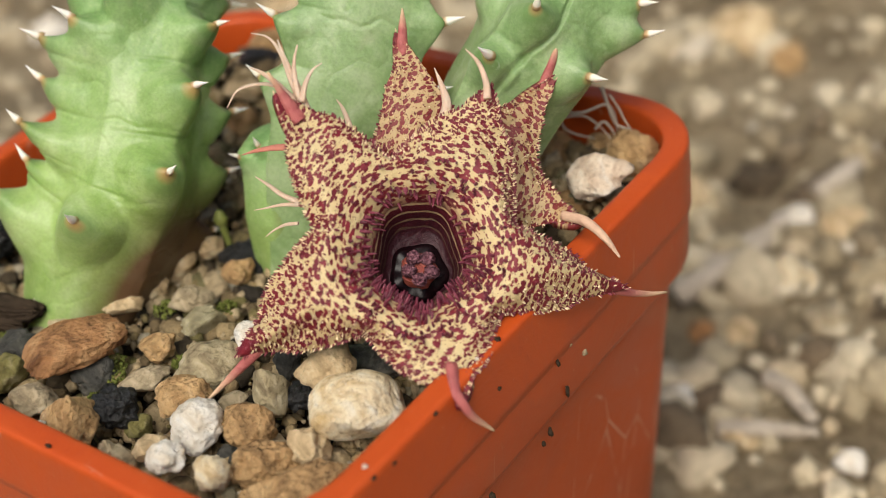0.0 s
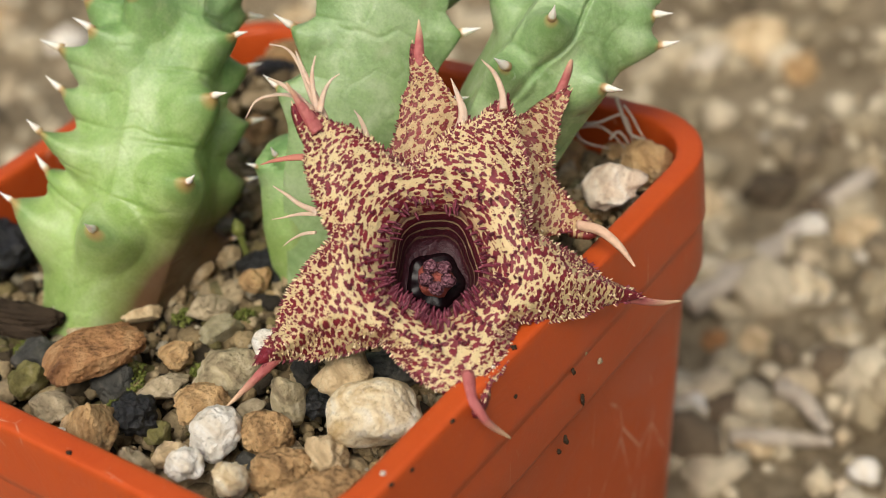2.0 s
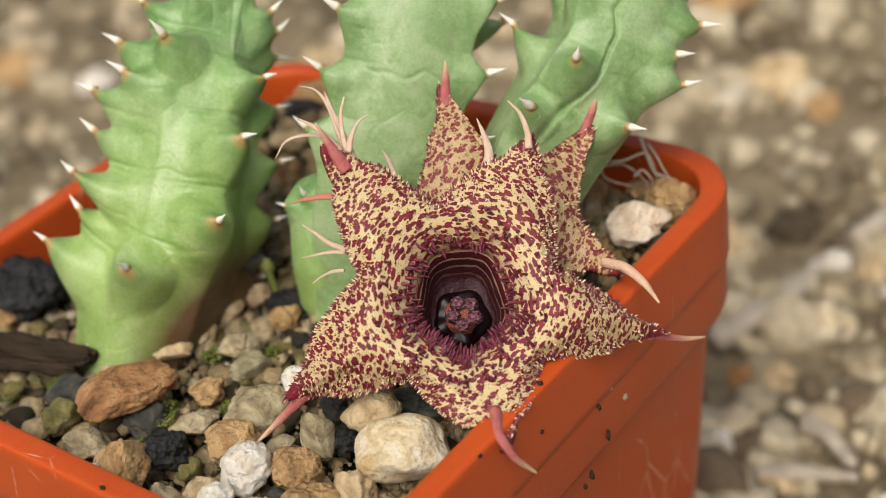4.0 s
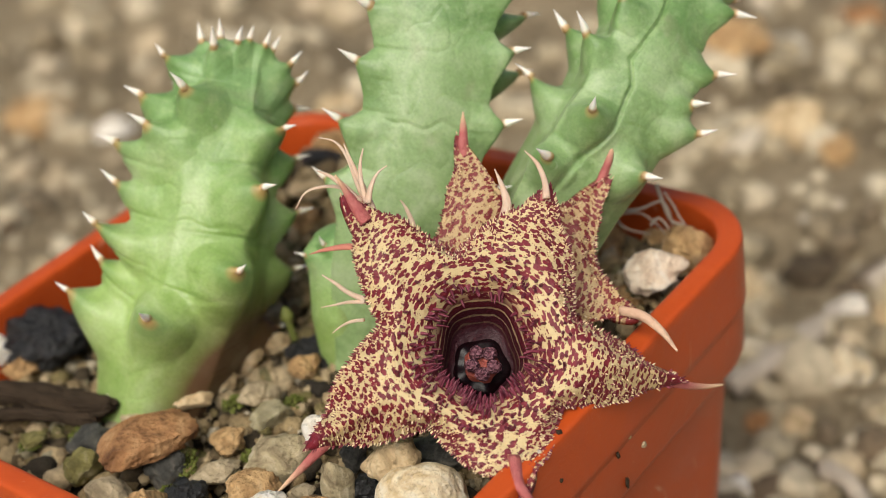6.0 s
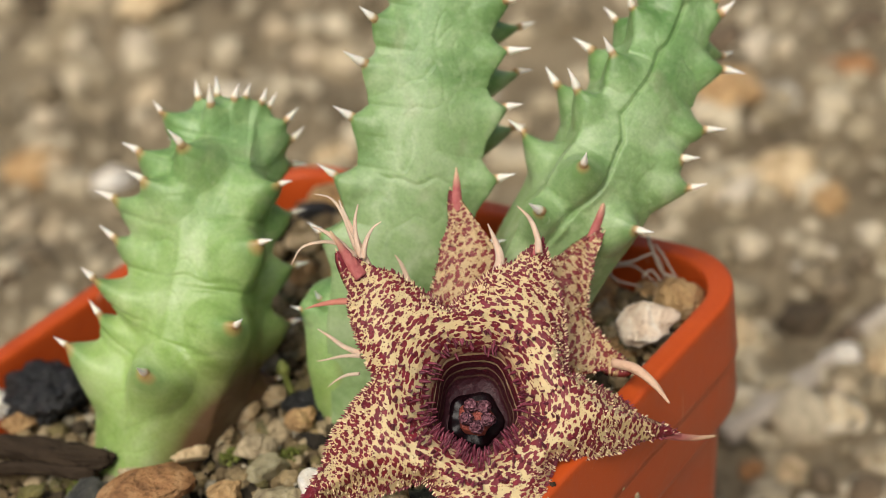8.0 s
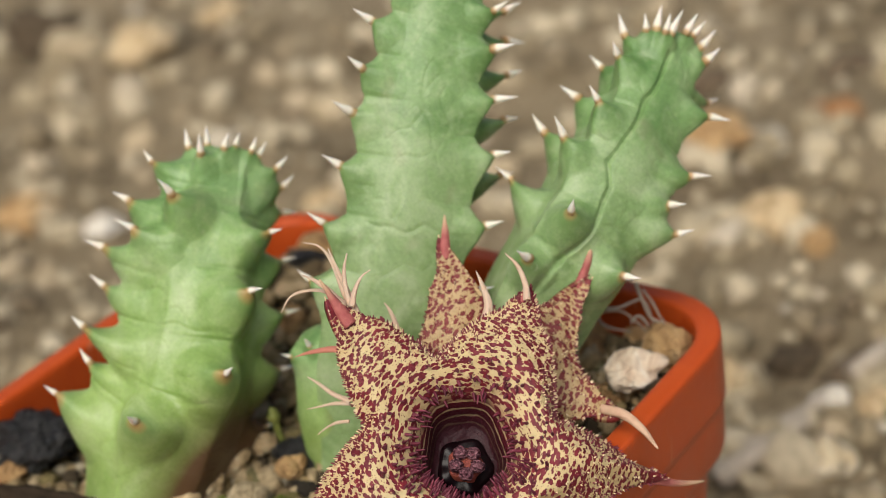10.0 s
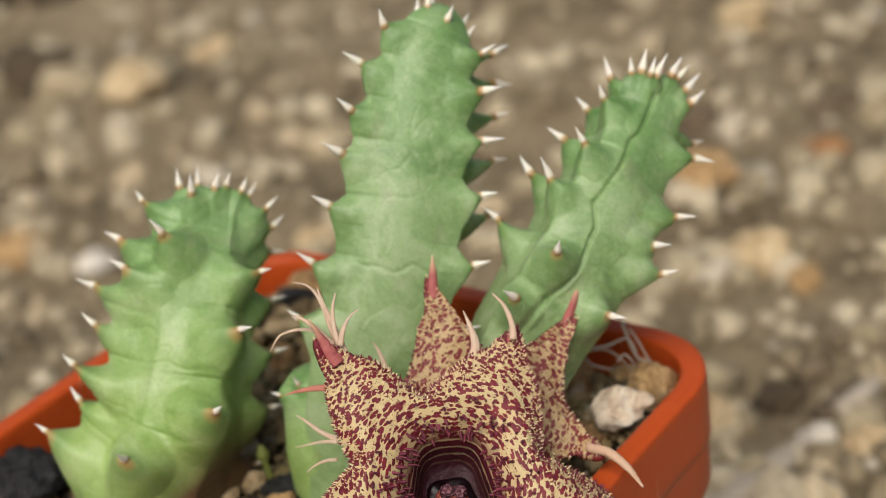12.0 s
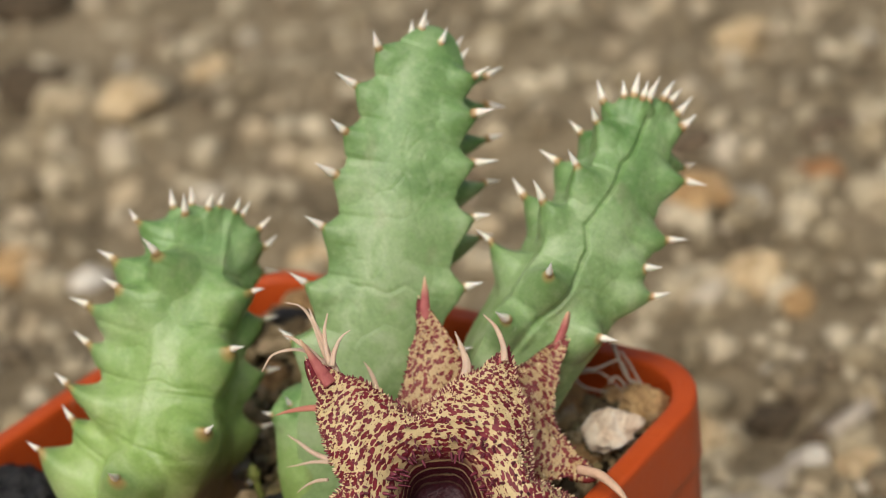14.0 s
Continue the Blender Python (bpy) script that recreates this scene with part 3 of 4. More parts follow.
pebble("rough", "ochre", 1.00, -2.10, -0.45, 0.27, 0.22, 0.16, 36)
pebble("round", "white", 1.45, -2.36, -0.40, 0.24, 0.23, 0.21, 49)
pebble("rough", "brown", 1.81, -2.11, -0.45, 0.24, 0.21, 0.17, 36)
pebble("block", "bark", 1.67, -1.66, -0.45, 0.15, 0.20, 0.24, 36)
pebble("round", "white", 1.51, -2.83, -0.35, 0.16, 0.15, 0.13, 62)
pebble("stone", "tan", 1.17, -2.68, -0.50, 0.19, 0.17, 0.14, 36)
pebble("round", "cream", 1.96, -2.74, -0.40, 0.15, 0.16, 0.17, 49)
pebble("rough", "brown", 2.15, -2.32, -0.55, 0.30, 0.25, 0.18, 56)
pebble("stone", "brown", 2.71, -2.55, -0.40, 0.40, 0.26, 0.11, 49)
pebble("stone", "tan", 2.42, -2.06, -0.50, 0.17, 0.19, 0.19, 36)
pebble("block", "tan", 2.03, -1.26, -0.30, 0.26, 0.23, 0.19, 36)
pebble("smooth", "cream", 2.55, -1.46, -0.40, 0.41, 0.35, 0.31, 52)
pebble("lump", "char", 1.83, -1.48, -0.60, 0.14, 0.14, 0.12, 36)
pebble("lump", "slate", 1.46, -1.20, -0.55, 0.12, 0.14, 0.16, 36)
pebble("stone", "white", 1.09, -1.24, -0.35, 0.22, 0.18, 0.14, 36)
pebble("rough", "bark", 0.85, -1.55, -0.55, 0.34, 0.27, 0.19, 56)
pebble("stone", "grey", -0.11, -0.89, -0.55, 0.20, 0.18, 0.16, 36)
pebble("stone", "ochre", -0.02, -0.32, -0.60, 0.17, 0.15, 0.12, 36)
pebble("stone", "glass", 0.23, -1.10, -0.60, 0.23, 0.21, 0.17, 36)
pebble("stone", "tan", -0.72, -0.48, -0.60, 0.22, 0.20, 0.17, 36)
pebble("stone", "tan", -0.61, -1.31, -0.50, 0.22, 0.17, 0.12, 36)
pebble("stone", "white", -1.40, -1.67, -0.50, 0.13, 0.11, 0.09, 36)
pebble("stone", "slate", -1.13, -2.27, -0.60, 0.25, 0.22, 0.17, 36)
pebble("lump", "char", -0.11, 0.02, -0.65, 0.28, 0.21, 0.13, 36)
pebble("lump", "char", 0.09, 0.31, -0.65, 0.19, 0.16, 0.12, 36)
pebble("stone", "tan", -0.69, -0.91, -0.60, 0.21, 0.18, 0.14, 36)
pebble("stone", "grey", -1.07, -1.72, -0.60, 0.19, 0.16, 0.12, 36)
pebble("stone", "moss", -0.92, -2.56, -0.55, 0.21, 0.19, 0.16, 36)
pebble("stone", "grey", -0.35, -3.08, -0.45, 0.14, 0.12, 0.09, 36)
pebble("stone", "white", 0.23, -3.12, -0.30, 0.07, 0.06, 0.05, 36)
pebble("stone", "pale", 2.83, 2.06, -0.10, 0.33, 0.28, 0.21, 26)
pebble("rough", "ochre", 2.83, 2.78, -0.22, 0.27, 0.25, 0.23, 36)
pebble("rough", "ochre", 2.34, 3.02, -0.40, 0.17, 0.15, 0.13, 36)
pebble("rough", "brown", 1.87, 2.62, -0.50, 0.20, 0.21, 0.22, 36)
pebble("rough", "brown", 2.54, 1.96, -0.45, 0.19, 0.16, 0.13, 36)
pebble("stone", "char", 1.48, 3.61, -0.80, 0.29, 0.22, 0.15, 36)
pebble("stone", "tan", -0.59, -0.14, -0.60, 0.20, 0.16, 0.12, 36)
pebble("stone", "slate", 2.04, -1.11, -0.70, 0.13, 0.12, 0.10, 36)
pebble("lump", "slate", 2.21, -0.70, -0.60, 0.31, 0.22, 0.12, 10)
pebble("stone", "grey", 1.31, -1.83, -0.60, 0.13, 0.12, 0.10, 36)
pebble("stone", "moss", 0.71, -2.47, -0.65, 0.13, 0.13, 0.12, 36)
pebble("stone", "moss", -0.19, -1.93, -0.60, 0.14, 0.11, 0.09, 36)
pebble("stone", "slate", 1.71, -2.31, -0.70, 0.15, 0.14, 0.12, 36)
pebble("stone", "white", -3.18, -1.74, -0.40, 0.16, 0.16, 0.15, 36)
pebble("lump", "char", -2.90, -1.34, -0.45, 0.44, 0.36, 0.27, 49)
pebble("stone", "slate", -1.19, -2.24, -0.60, 0.23, 0.20, 0.16, 36)
pebble("rough", "brown", -2.96, -1.68, -0.60, 0.22, 0.17, 0.12, 36)
pebble("stone", "moss", -1.67, -2.59, -0.50, 0.14, 0.11, 0.07, 36)
pebble("rough", "brown", -1.75, 1.74, -0.40, 0.20, 0.20, 0.19, 36)
pebble("stone", "char", -2.28, 2.69, -0.18, 0.25, 0.19, 0.13, 36)
pebble("stone", "tan", -1.96, 2.14, -0.25, 0.21, 0.16, 0.12, 36)
pebble("stone", "ochre", 1.76, 3.05, -0.60, 0.19, 0.18, 0.15, 36)
pebble("rough", "ochre", -1.62, 2.45, -0.28, 0.24, 0.20, 0.16, 20)
pebble("stone", "tan", -1.30, 2.70, -0.40, 0.22, 0.18, 0.15, 70)
pebble("rough", "brown", -1.30, 2.10, -0.48, 0.22, 0.19, 0.15, 10)
pebble("rough", "brown", -2.29, 3.05, -0.16, 0.33, 0.24, 0.14, 49)


# ---- succulent stems ----
FRONT, SIDE = np.array([0.66, -0.75, 0.0]), np.array([0.75, 0.66, 0.0])
v, f, along = tube([(0, 0, -0.05), (0, 0, 0.02), (0.008, 0, 0.10), (0.030, 0, 0.235)], [0.070, 0.058, 0.027, 0.004], 9, 14)
SPINE_MESH = link_mesh("spine", v * 0.01, f, SPINE, attrs={"along": along})


def line_at(share, path):
    """The angle of a line of (share, degrees) at each share of the way up, and where the line runs."""
    at_, to_ = np.array(path).T
    return np.interp(share, at_, to_), (share >= at_[0]) & (share <= at_[-1])


def stem(label, axis, radii, ribs, teeth, skin, lean=0.86, flesh=0.6, spread=1.0, brown=0.6, spine_size=1.0, crown=0, creases=(), rings=(), square=2.0, seed=1):
    """A ribbed, toothed stem. axis: centimetres; radii: along the axis; lean: share of the radii that the flesh takes between the teeth; ribs: degrees from the front towards the side; teeth: (share of the way up, degrees, height in centimetres);
    creases: lines of (share, degrees) that run up the stem; rings: (share, first degree, last degree) of folds across it."""
    n, sides = 340, 210
    p, at = spline(axis, n)
    share = at / at[-1]
    rad = np.interp(share, np.linspace(0, 1, len(radii)), radii)
    dome = np.clip(1 - (np.clip(share - 0.90, 0, 1) / 0.1002) ** square, 0.002, 1) ** (1 / square)
    rad = rad * dome
    t = np.gradient(p, axis=0)
    t /= np.linalg.norm(t, axis=1)[:, None]
    e1 = FRONT - (t @ FRONT)[:, None] * t
    e1 /= np.linalg.norm(e1, axis=1)[:, None]
    e2 = np.cross(t, e1)
    e2 *= np.sign(e2 @ SIDE)[:, None]
    th = np.linspace(-math.pi, math.pi, sides, endpoint=False)
    circle = lambda a: (th - a + math.pi) % (2 * math.pi) - math.pi
    # how far each angle lies from its rib, with uneven gaps evened out
    half = math.pi / len(ribs)
    order = np.radians(sorted(ribs))
    order = np.r_[order[-1] - 2 * math.pi, order, order[0] + 2 * math.pi]
    slot = np.clip(np.searchsorted(order, th) - 1, 0, len(order) - 2)
    way = (th - order[slot]) / (order[slot + 1] - order[slot])
    near = 2 * half * np.minimum(way, 1 - way)
    face = math.cos(half) / np.cos(np.clip(half - near, -half, half))
    r = lean * rad[:, None] * (flesh * face + (1 - flesh) * 0.86 + 0.02 * np.exp(-((near / half / 0.3) ** 2)))[None, :]
    wob = np.array([[noise.noise(Vector((math.cos(b) * 1.4, math.sin(b) * 1.4, at[i] * 1.3 + seed * 5))) for b in th] for i in range(n)])
    wander = np.array([[noise.noise(Vector((math.cos(b) * 2.2, math.sin(b) * 2.2, at[i] * 2.4 + seed * 9))) for b in th] for i in range(n)])
    r *= 1 + 0.03 * wob
    rng = np.random.default_rng(seed)
    swell, lift, tip, fold = np.zeros_like(r), np.zeros_like(r), np.zeros_like(r), np.zeros_like(r)
    for q, a, height in teeth:
        i, s0 = int(q * (n - 1)), q * at[-1]
        off = np.abs(circle(radians(a)))
        full = float(np.interp(q, np.linspace(0, 1, len(radii)), radii))
        young = min(1.0, max(0.0, (q - 0.90) / 0.06))
        size = min(0.60, max(0.09, 0.86 * rad[i] + height - r[i, int(off.argmin())])) * (1 - 0.55 * young)
        wide = spread * (0.45 + 0.6 * full) * (1 - 0.45 * young)
        ds = at[:, None] - s0 + 0.02 * wander
        dist = np.sqrt((ds / (wide * np.where(ds > 0, 0.17, 0.27))) ** 2 + (off[None, :] * np.maximum(rad[:, None], 0.12) / (wide * 0.31)) ** 2)
        g = 0.38 * np.exp(-((dist / 1.15) ** 2)) + 0.62 * np.clip(1 - dist / 1.30, 0, 1) ** 1.3
        swell += (size * g) ** 2.6
        lift += (0.28 + 0.5 * young) * size * g * g
        tip = np.maximum(tip, np.exp(-((dist / 0.46) ** 2)))
        # a fold that runs off sideways just over the tooth
        reach = off[None, :] * rad[:, None]
        fold = np.maximum(fold, 0.9 * np.exp(-(((ds - 0.25 * wide - 0.03 * wander) / 0.022) ** 2)) * np.exp(-((reach / (0.30 * wide + 0.12)) ** 2)) * (1 - young))
    r += swell ** (1 / 2.6)
    deg = np.degrees(th)[None, :]
    for path in creases:
        middle, inside = line_at(share, path)
        gap = np.radians(np.abs(deg + 7 * wander - middle[:, None])) * rad[:, None]
        fold = np.maximum(fold, 2.2 * np.exp(-((gap / 0.030) ** 2)) * inside[:, None])
    for q, first, last in rings:
        ease = np.clip(np.minimum(deg - first, last - deg) / 12, 0, 1)
        fold = np.maximum(fold, 0.5 * np.exp(-(((at[:, None] - q * at[-1] + 0.10 * wander) / 0.020) ** 2)) * ease)
    # faint wrinkles between the teeth
    fold = np.maximum(fold, 0.25 * np.exp(-((wander / 0.035) ** 2)) * (1 - tip))
    r -= 0.026 * fold * np.minimum(1, rad / 0.3)[:, None]
    pos = p[:, None] + r[..., None] * (np.cos(th)[None, :, None] * e1[:, None] + np.sin(th)[None, :, None] * e2[:, None]) + lift[..., None] * t[:, None]
    foot = p[0]
    verts = ((pos - foot) * 0.01).reshape(-1, 3)
    faces = [(i * sides + j, i * sides + (j + 1) % sides, (i + 1) * sides + (j + 1) % sides, (i + 1) * sides + j) for i in range(n - 1) for j in range(sides)]
    if np.dot(np.cross(e1[0], e2[0]), t[0]) < 0:
        faces = [q[::-1] for q in faces]
    faces.append(tuple((n - 1) * sides + j for j in range(sides)))
    low = np.clip(1 - (at - 1.15) / 0.95, 0, 1)[:, None] * np.clip(0.35 + 0.85 * np.sin(th + 0.3 * wob), 0, 1) * brown
    age = np.repeat(share, sides)
    root = thing("succulent_stem", cm(*foot), label, "succulent", "stems of the potted plant")
    part("body", link_mesh("body", verts, faces, skin, attrs={"tip": tip.ravel(), "cork": low.ravel(), "age": age}), root)

    def spine(i, j, up):
        out = pos[i, j] - p[i]
        out /= np.linalg.norm(out)
        z = Vector(out * 0.85 + t[i] * up + rng.normal(0, 0.09, 3)).normalized()
        size = 0.92 * spine_size * rng.uniform(0.82, 1.15)
        turn = z.to_track_quat("Z", "Y").to_matrix() @ Matrix.Rotation(rng.uniform(0, 6.28), 3, "Z")
        part("spine", SPINE_MESH, root, m=Matrix.Translation(Vector((pos[i, j] - foot) * 0.01)) @ turn.to_4x4() @ Matrix.Diagonal((0.74 * size, 0.74 * size, size * rng.uniform(0.8, 1.1), 1)))

    for q, a, height in teeth:
        i = min(n - 2, int(q * (n - 1)) + 1)
        spine(i, int(np.abs(circle(radians(a))).argmin()), rng.uniform(0.08, 0.40) + 1.4 * max(0.0, share[i] - 0.86) / 0.12)
    # young spines round the growing tip
    for k in range(crown):
        spine(int(n * rng.uniform(0.955, 0.985)), int((k + rng.uniform(0.2, 0.8)) / crown * sides), 2.2)
    return root


def far_teeth(angles, first, step, count, height):
    """Even rows of teeth on the side turned away."""
    return [(min(0.97, first + step * k + 0.02 * (j % 2)), a, height) for j, a in enumerate(angles) for k in range(count)]


stem("stout yellow-green ribbed succulent stem with white-tipped teeth, rooted in gravel",
     [(-1.30, -1.42, -1.05), (-1.24, -1.19, -0.68), (-1.11, -0.89, -0.17), (-0.96, -0.5, 0.43), (-0.98, -0.11, 1.05), (-1.09, 0.32, 1.62), (-1.16, 0.70, 2.06), (-1.20, 0.95, 2.34)],
     [0.84, 0.95, 0.99, 0.95, 0.90, 0.83, 0.75, 0.67, 0.58, 0.49],
     [-92, -35, 30, 95, 160, -150],
     [(0.25, -90, 0.42), (0.35, -96, 0.24), (0.475, -84, 0.44), (0.59, -93, 0.34), (0.685, -87, 0.46), (0.80, -88, 0.36), (0.905, -87, 0.28),
      (0.325, -27, 0.32), (0.735, -63, 0.30), (0.82, -36, 0.30), (0.46, 15, 0.32), (0.62, 27, 0.32), (0.77, 44, 0.27), (0.91, 82, 0.20), (0.94, 66, 0.28),
      (0.965, -85, 0.2), (0.94, -33, 0.2), (0.975, -38, 0.2), (0.965, -8, 0.2), (0.98, 8, 0.2), (0.975, 34, 0.2), (0.97, 50, 0.22)]
     + far_teeth((110, 165, -140), 0.30, 0.14, 5, 0.25),
     STEM_LIGHT, lean=0.78, flesh=0.35, spread=1.30, brown=0.9, spine_size=0.86, rings=[(0.40, -60, 20), (0.55, -50, 45), (0.62, -95, -35)], square=2.6, seed=3)
stem("tall grey-green four-angled succulent stem with white spines along its edges",
     [(0.55, 0.35, -1.0), (0.58, 0.58, -0.3), (0.61, 0.77, 0.35), (0.64, 1.03, 0.91), (0.68, 1.3, 1.39), (0.69, 1.69, 2.07), (0.64, 2.12, 2.78), (0.62, 2.60, 3.42), (0.67, 3.00, 3.82)],
     [0.74, 0.82, 0.88, 0.88, 0.85, 0.81, 0.74, 0.63, 0.46],
     [-64, 54, 122, -150],
     [(0.369, -72, 0.18), (0.472, -72, 0.18), (0.585, -67, 0.16), (0.685, -64, 0.16), (0.758, -64, 0.16), (0.836, -70, 0.16), (0.905, -64, 0.16),
      (0.408, 56, 0.15), (0.518, 60, 0.16), (0.635, 64, 0.18), (0.739, 60, 0.16), (0.833, 50, 0.18), (0.914, 47, 0.16),
      (0.593, 108, 0.36), (0.698, 107, 0.38), (0.796, 106, 0.36), (0.870, 106, 0.32), (0.929, 104, 0.42)] + far_teeth((-152,), 0.30, 0.11, 6, 0.2),
     STEM_BLUE, lean=0.88, flesh=0.70, spread=0.90, brown=0.25, crown=7, rings=[(0.505, -52, 54), (0.66, 22, 60), (0.765, 28, 60), (0.56, -62, -40)], seed=5)
stem("leaning grey-green ribbed succulent stem with creased skin and white spines",
     [(1.45, 0.95, -1.0), (1.62, 1.2, -0.3), (1.86, 1.54, 0.35), (2.03, 1.82, 0.78), (2.24, 2.13, 1.2), (2.36, 2.45, 1.52), (2.44, 2.92, 1.9), (2.44, 3.44, 2.25), (2.43, 3.91, 2.63), (2.42, 4.10, 2.81)],
     [0.58, 0.66, 0.72, 0.78, 0.79, 0.73, 0.65, 0.55, 0.42],
     [-62, 54, 140, -125],
     [(0.458, -45, 0.22), (0.545, -36, 0.25), (0.66, -75, 0.19), (0.742, -63, 0.18), (0.869, -66, 0.15),
      (0.544, -111, 0.26), (0.672, -114, 0.24), (0.784, -117, 0.14), (0.873, -116, 0.08),
      (0.506, 21, 0.17), (0.606, 54, 0.24), (0.649, 45, 0.10), (0.714, 54, 0.18), (0.838, 60, 0.18), (0.94, 52, 0.16), (0.89, 100, 0.30),
      (0.925, -78, 0.16), (0.945, -54, 0.15), (0.96, -42, 0.13), (0.945, -28, 0.14), (0.955, -18, 0.14), (0.975, 15, 0.13), (0.975, 32, 0.15), (0.965, 56, 0.2)]
     + far_teeth((150,), 0.45, 0.12, 4, 0.18),
     STEM_BLUE, lean=0.85, flesh=0.45, spread=0.95, brown=0.2,
     creases=[[(0.40, -34), (0.498, -27), (0.548, -15), (0.591, -14), (0.629, -18), (0.668, -42), (0.699, -36), (0.753, -27), (0.815, -27), (0.884, -12), (0.93, -6)]],
     rings=[(0.57, -16, 52), (0.69, 5, 50), (0.50, -90, -40), (0.82, 8, 58)], square=2.4, seed=8)
stem("short plump green side shoot at the foot of the taller stems",
     [(0.26, 0.30, -1.05), (0.26, 0.33, -0.36), (0.23, 0.40, 0.13), (0.18, 0.49, 0.50), (0.15, 0.54, 0.72)],
     [0.44, 0.50, 0.52, 0.47, 0.40], [-75, 5, 90, 180],
     [(0.86, -62, 0.10), (0.93, -30, 0.08), (0.80, 120, 0.10)],
     STEM_LIGHT, lean=0.98, flesh=0.12, spread=0.8, brown=0.75, spine_size=0.6, square=2.2, seed=13)


# ---- star flowers ----
def star(label, place, normal, across, edge, tails, skin, hairs, seed, mouth=True, red=0.96):
    """edge: (degrees, reach, lift) of lobe ends and bays in turn round the flower, centimetres; tails: lists of points in the flower's own axes."""
    w = Vector(normal).normalized()
    u = (Vector(across) - Vector(across).dot(w) * w).normalized()
    turn = Matrix((u, w.cross(u), w)).transposed()
    root = thing("star_flower", cm(*place), label, "flower", "star flowers of the potted plant", turn)
    rng = np.random.default_rng(seed)
    edge = sorted(edge)
    ang = np.radians([e[0] for e in edge])
    ang = np.r_[ang[-1] - 2 * math.pi, ang, ang[0] + 2 * math.pi]
    reach = [e[1] for e in edge]
    reach = np.r_[reach[-1], reach, reach[0]]
    lifts = [e[2] for e in edge]
    lifts = np.r_[lifts[-1], lifts, lifts[0]]
    pr = [0.02, 0.20, 0.30, 0.335, 0.365, 0.41, 0.49, 0.62, 0.78]
    ph = [-0.66, -0.66, -0.63, -0.53, -0.41, -0.29, -0.17, -0.06, 0.0]
    if not mouth:
        pr, ph = [0.6 * x for x in pr], [0.25 * x for x in ph]

    def border(b):
        b = (b + math.pi) % (2 * math.pi) - math.pi
        b = b + 2 * math.pi if b < ang[0] else b
        k = int(np.clip(np.searchsorted(ang, b) - 1, 0, len(ang) - 2))
        s = (b - ang[k]) / (ang[k + 1] - ang[k])
        p0 = np.array([math.cos(ang[k]), math.sin(ang[k])]) * reach[k]
        p1 = np.array([math.cos(ang[k + 1]), math.sin(ang[k + 1])]) * reach[k + 1]
        dirv = np.array([math.cos(b), math.sin(b)])
        q = p1 - p0
        rr = (p0[0] * q[1] - p0[1] * q[0]) / (dirv[0] * q[1] - dirv[1] * q[0])
        e = s if reach[k] > reach[k + 1] else 1 - s  # 0 at the lobe's end
        rr *= 1 + (0.06 if mouth else -0.05) * math.sin(math.pi * e) - 0.05 * math.exp(-(((e - 0.2) / 0.1) ** 2))
        m = s * s * (3 - 2 * s)
        return rr, lifts[k] * (1 - m) + lifts[k + 1] * m

    def at(b, q):
        """Place, zone and pattern co-ordinates; q: 0 to 0.4 down the throat, 0.4 to 1 over the limb."""
        rr, lift = border(b)
        if q < 0.4:
            s = q / 0.4 * (len(pr) - 1)
            r, h = np.interp(s, range(len(pr)), pr), np.interp(s, range(len(pr)), ph)
            r *= 1 + 0.05 * math.cos(5 * b + 1)
        else:
            s = (q - 0.4) / 0.6
            r = pr[-1] * (1 + 0.05 * math.cos(5 * b + 1)) + (rr - pr[-1]) * s
            h = lift * s**1.6 + 0.03 * math.sin(math.pi * min(1, s * 1.6)) * (s < 0.625)
        h += 0.02 * noise.noise(Vector((r * 3 * math.cos(b), r * 3 * math.sin(b), seed)))
        k = 6.5 * max(r, 0.25) ** 1.6
        x, y = r * math.cos(b), r * math.sin(b)
        if mouth and q < 0.4:
            # the tube is sheared to fit the camera's view: far wall slopes, near wall steep
            x -= 0.09 * h
            y += 0.14 * h + 0.10 * max(0.0, math.sin(b)) * math.sin(math.pi * q / 0.4)
            h += 0.04 * max(0.0, -math.sin(b)) * math.exp(-(((q - 0.36) / 0.05) ** 2))
        return (x, y, h), (k * math.cos(b), k * math.sin(b), 4.0 * r + 6.0 * h * (q < 0.4))

    n, rows = 300, 64
    q_of = np.r_[np.linspace(0, 0.4, 24, endpoint=False), np.linspace(0.4, 1, rows - 24)]
    bs = np.linspace(-math.pi, math.pi, n, endpoint=False)
    verts, zone, flow = [], [], []
    for q in q_of:
        for b in bs:
            p, fl = at(b, q)
            rr = border(b)[0]
            verts.append(p)
            flow.append(fl)
            far = math.hypot(p[0], p[1])
            # redness follows the way out along the longest reach
            lobe = max((math.cos(b - math.radians(e[0])), e[1]) for e in edge if e[1] > 0.97)[1]
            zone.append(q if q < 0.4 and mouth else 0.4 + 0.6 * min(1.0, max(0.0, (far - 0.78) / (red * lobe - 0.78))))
    verts = np.array(verts)
    faces = [(i * n + j, (i + 1) * n + j, (i + 1) * n + (j + 1) % n, i * n + (j + 1) % n) for i in range(rows - 1) for j in range(n)]
    faces.append(tuple(range(n)))
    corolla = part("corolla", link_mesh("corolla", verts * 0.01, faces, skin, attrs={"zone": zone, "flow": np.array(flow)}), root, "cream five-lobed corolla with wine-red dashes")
    solid = corolla.modifiers.new("thickness", "SOLIDIFY")
    solid.thickness, solid.offset = 0.0007, -1.0

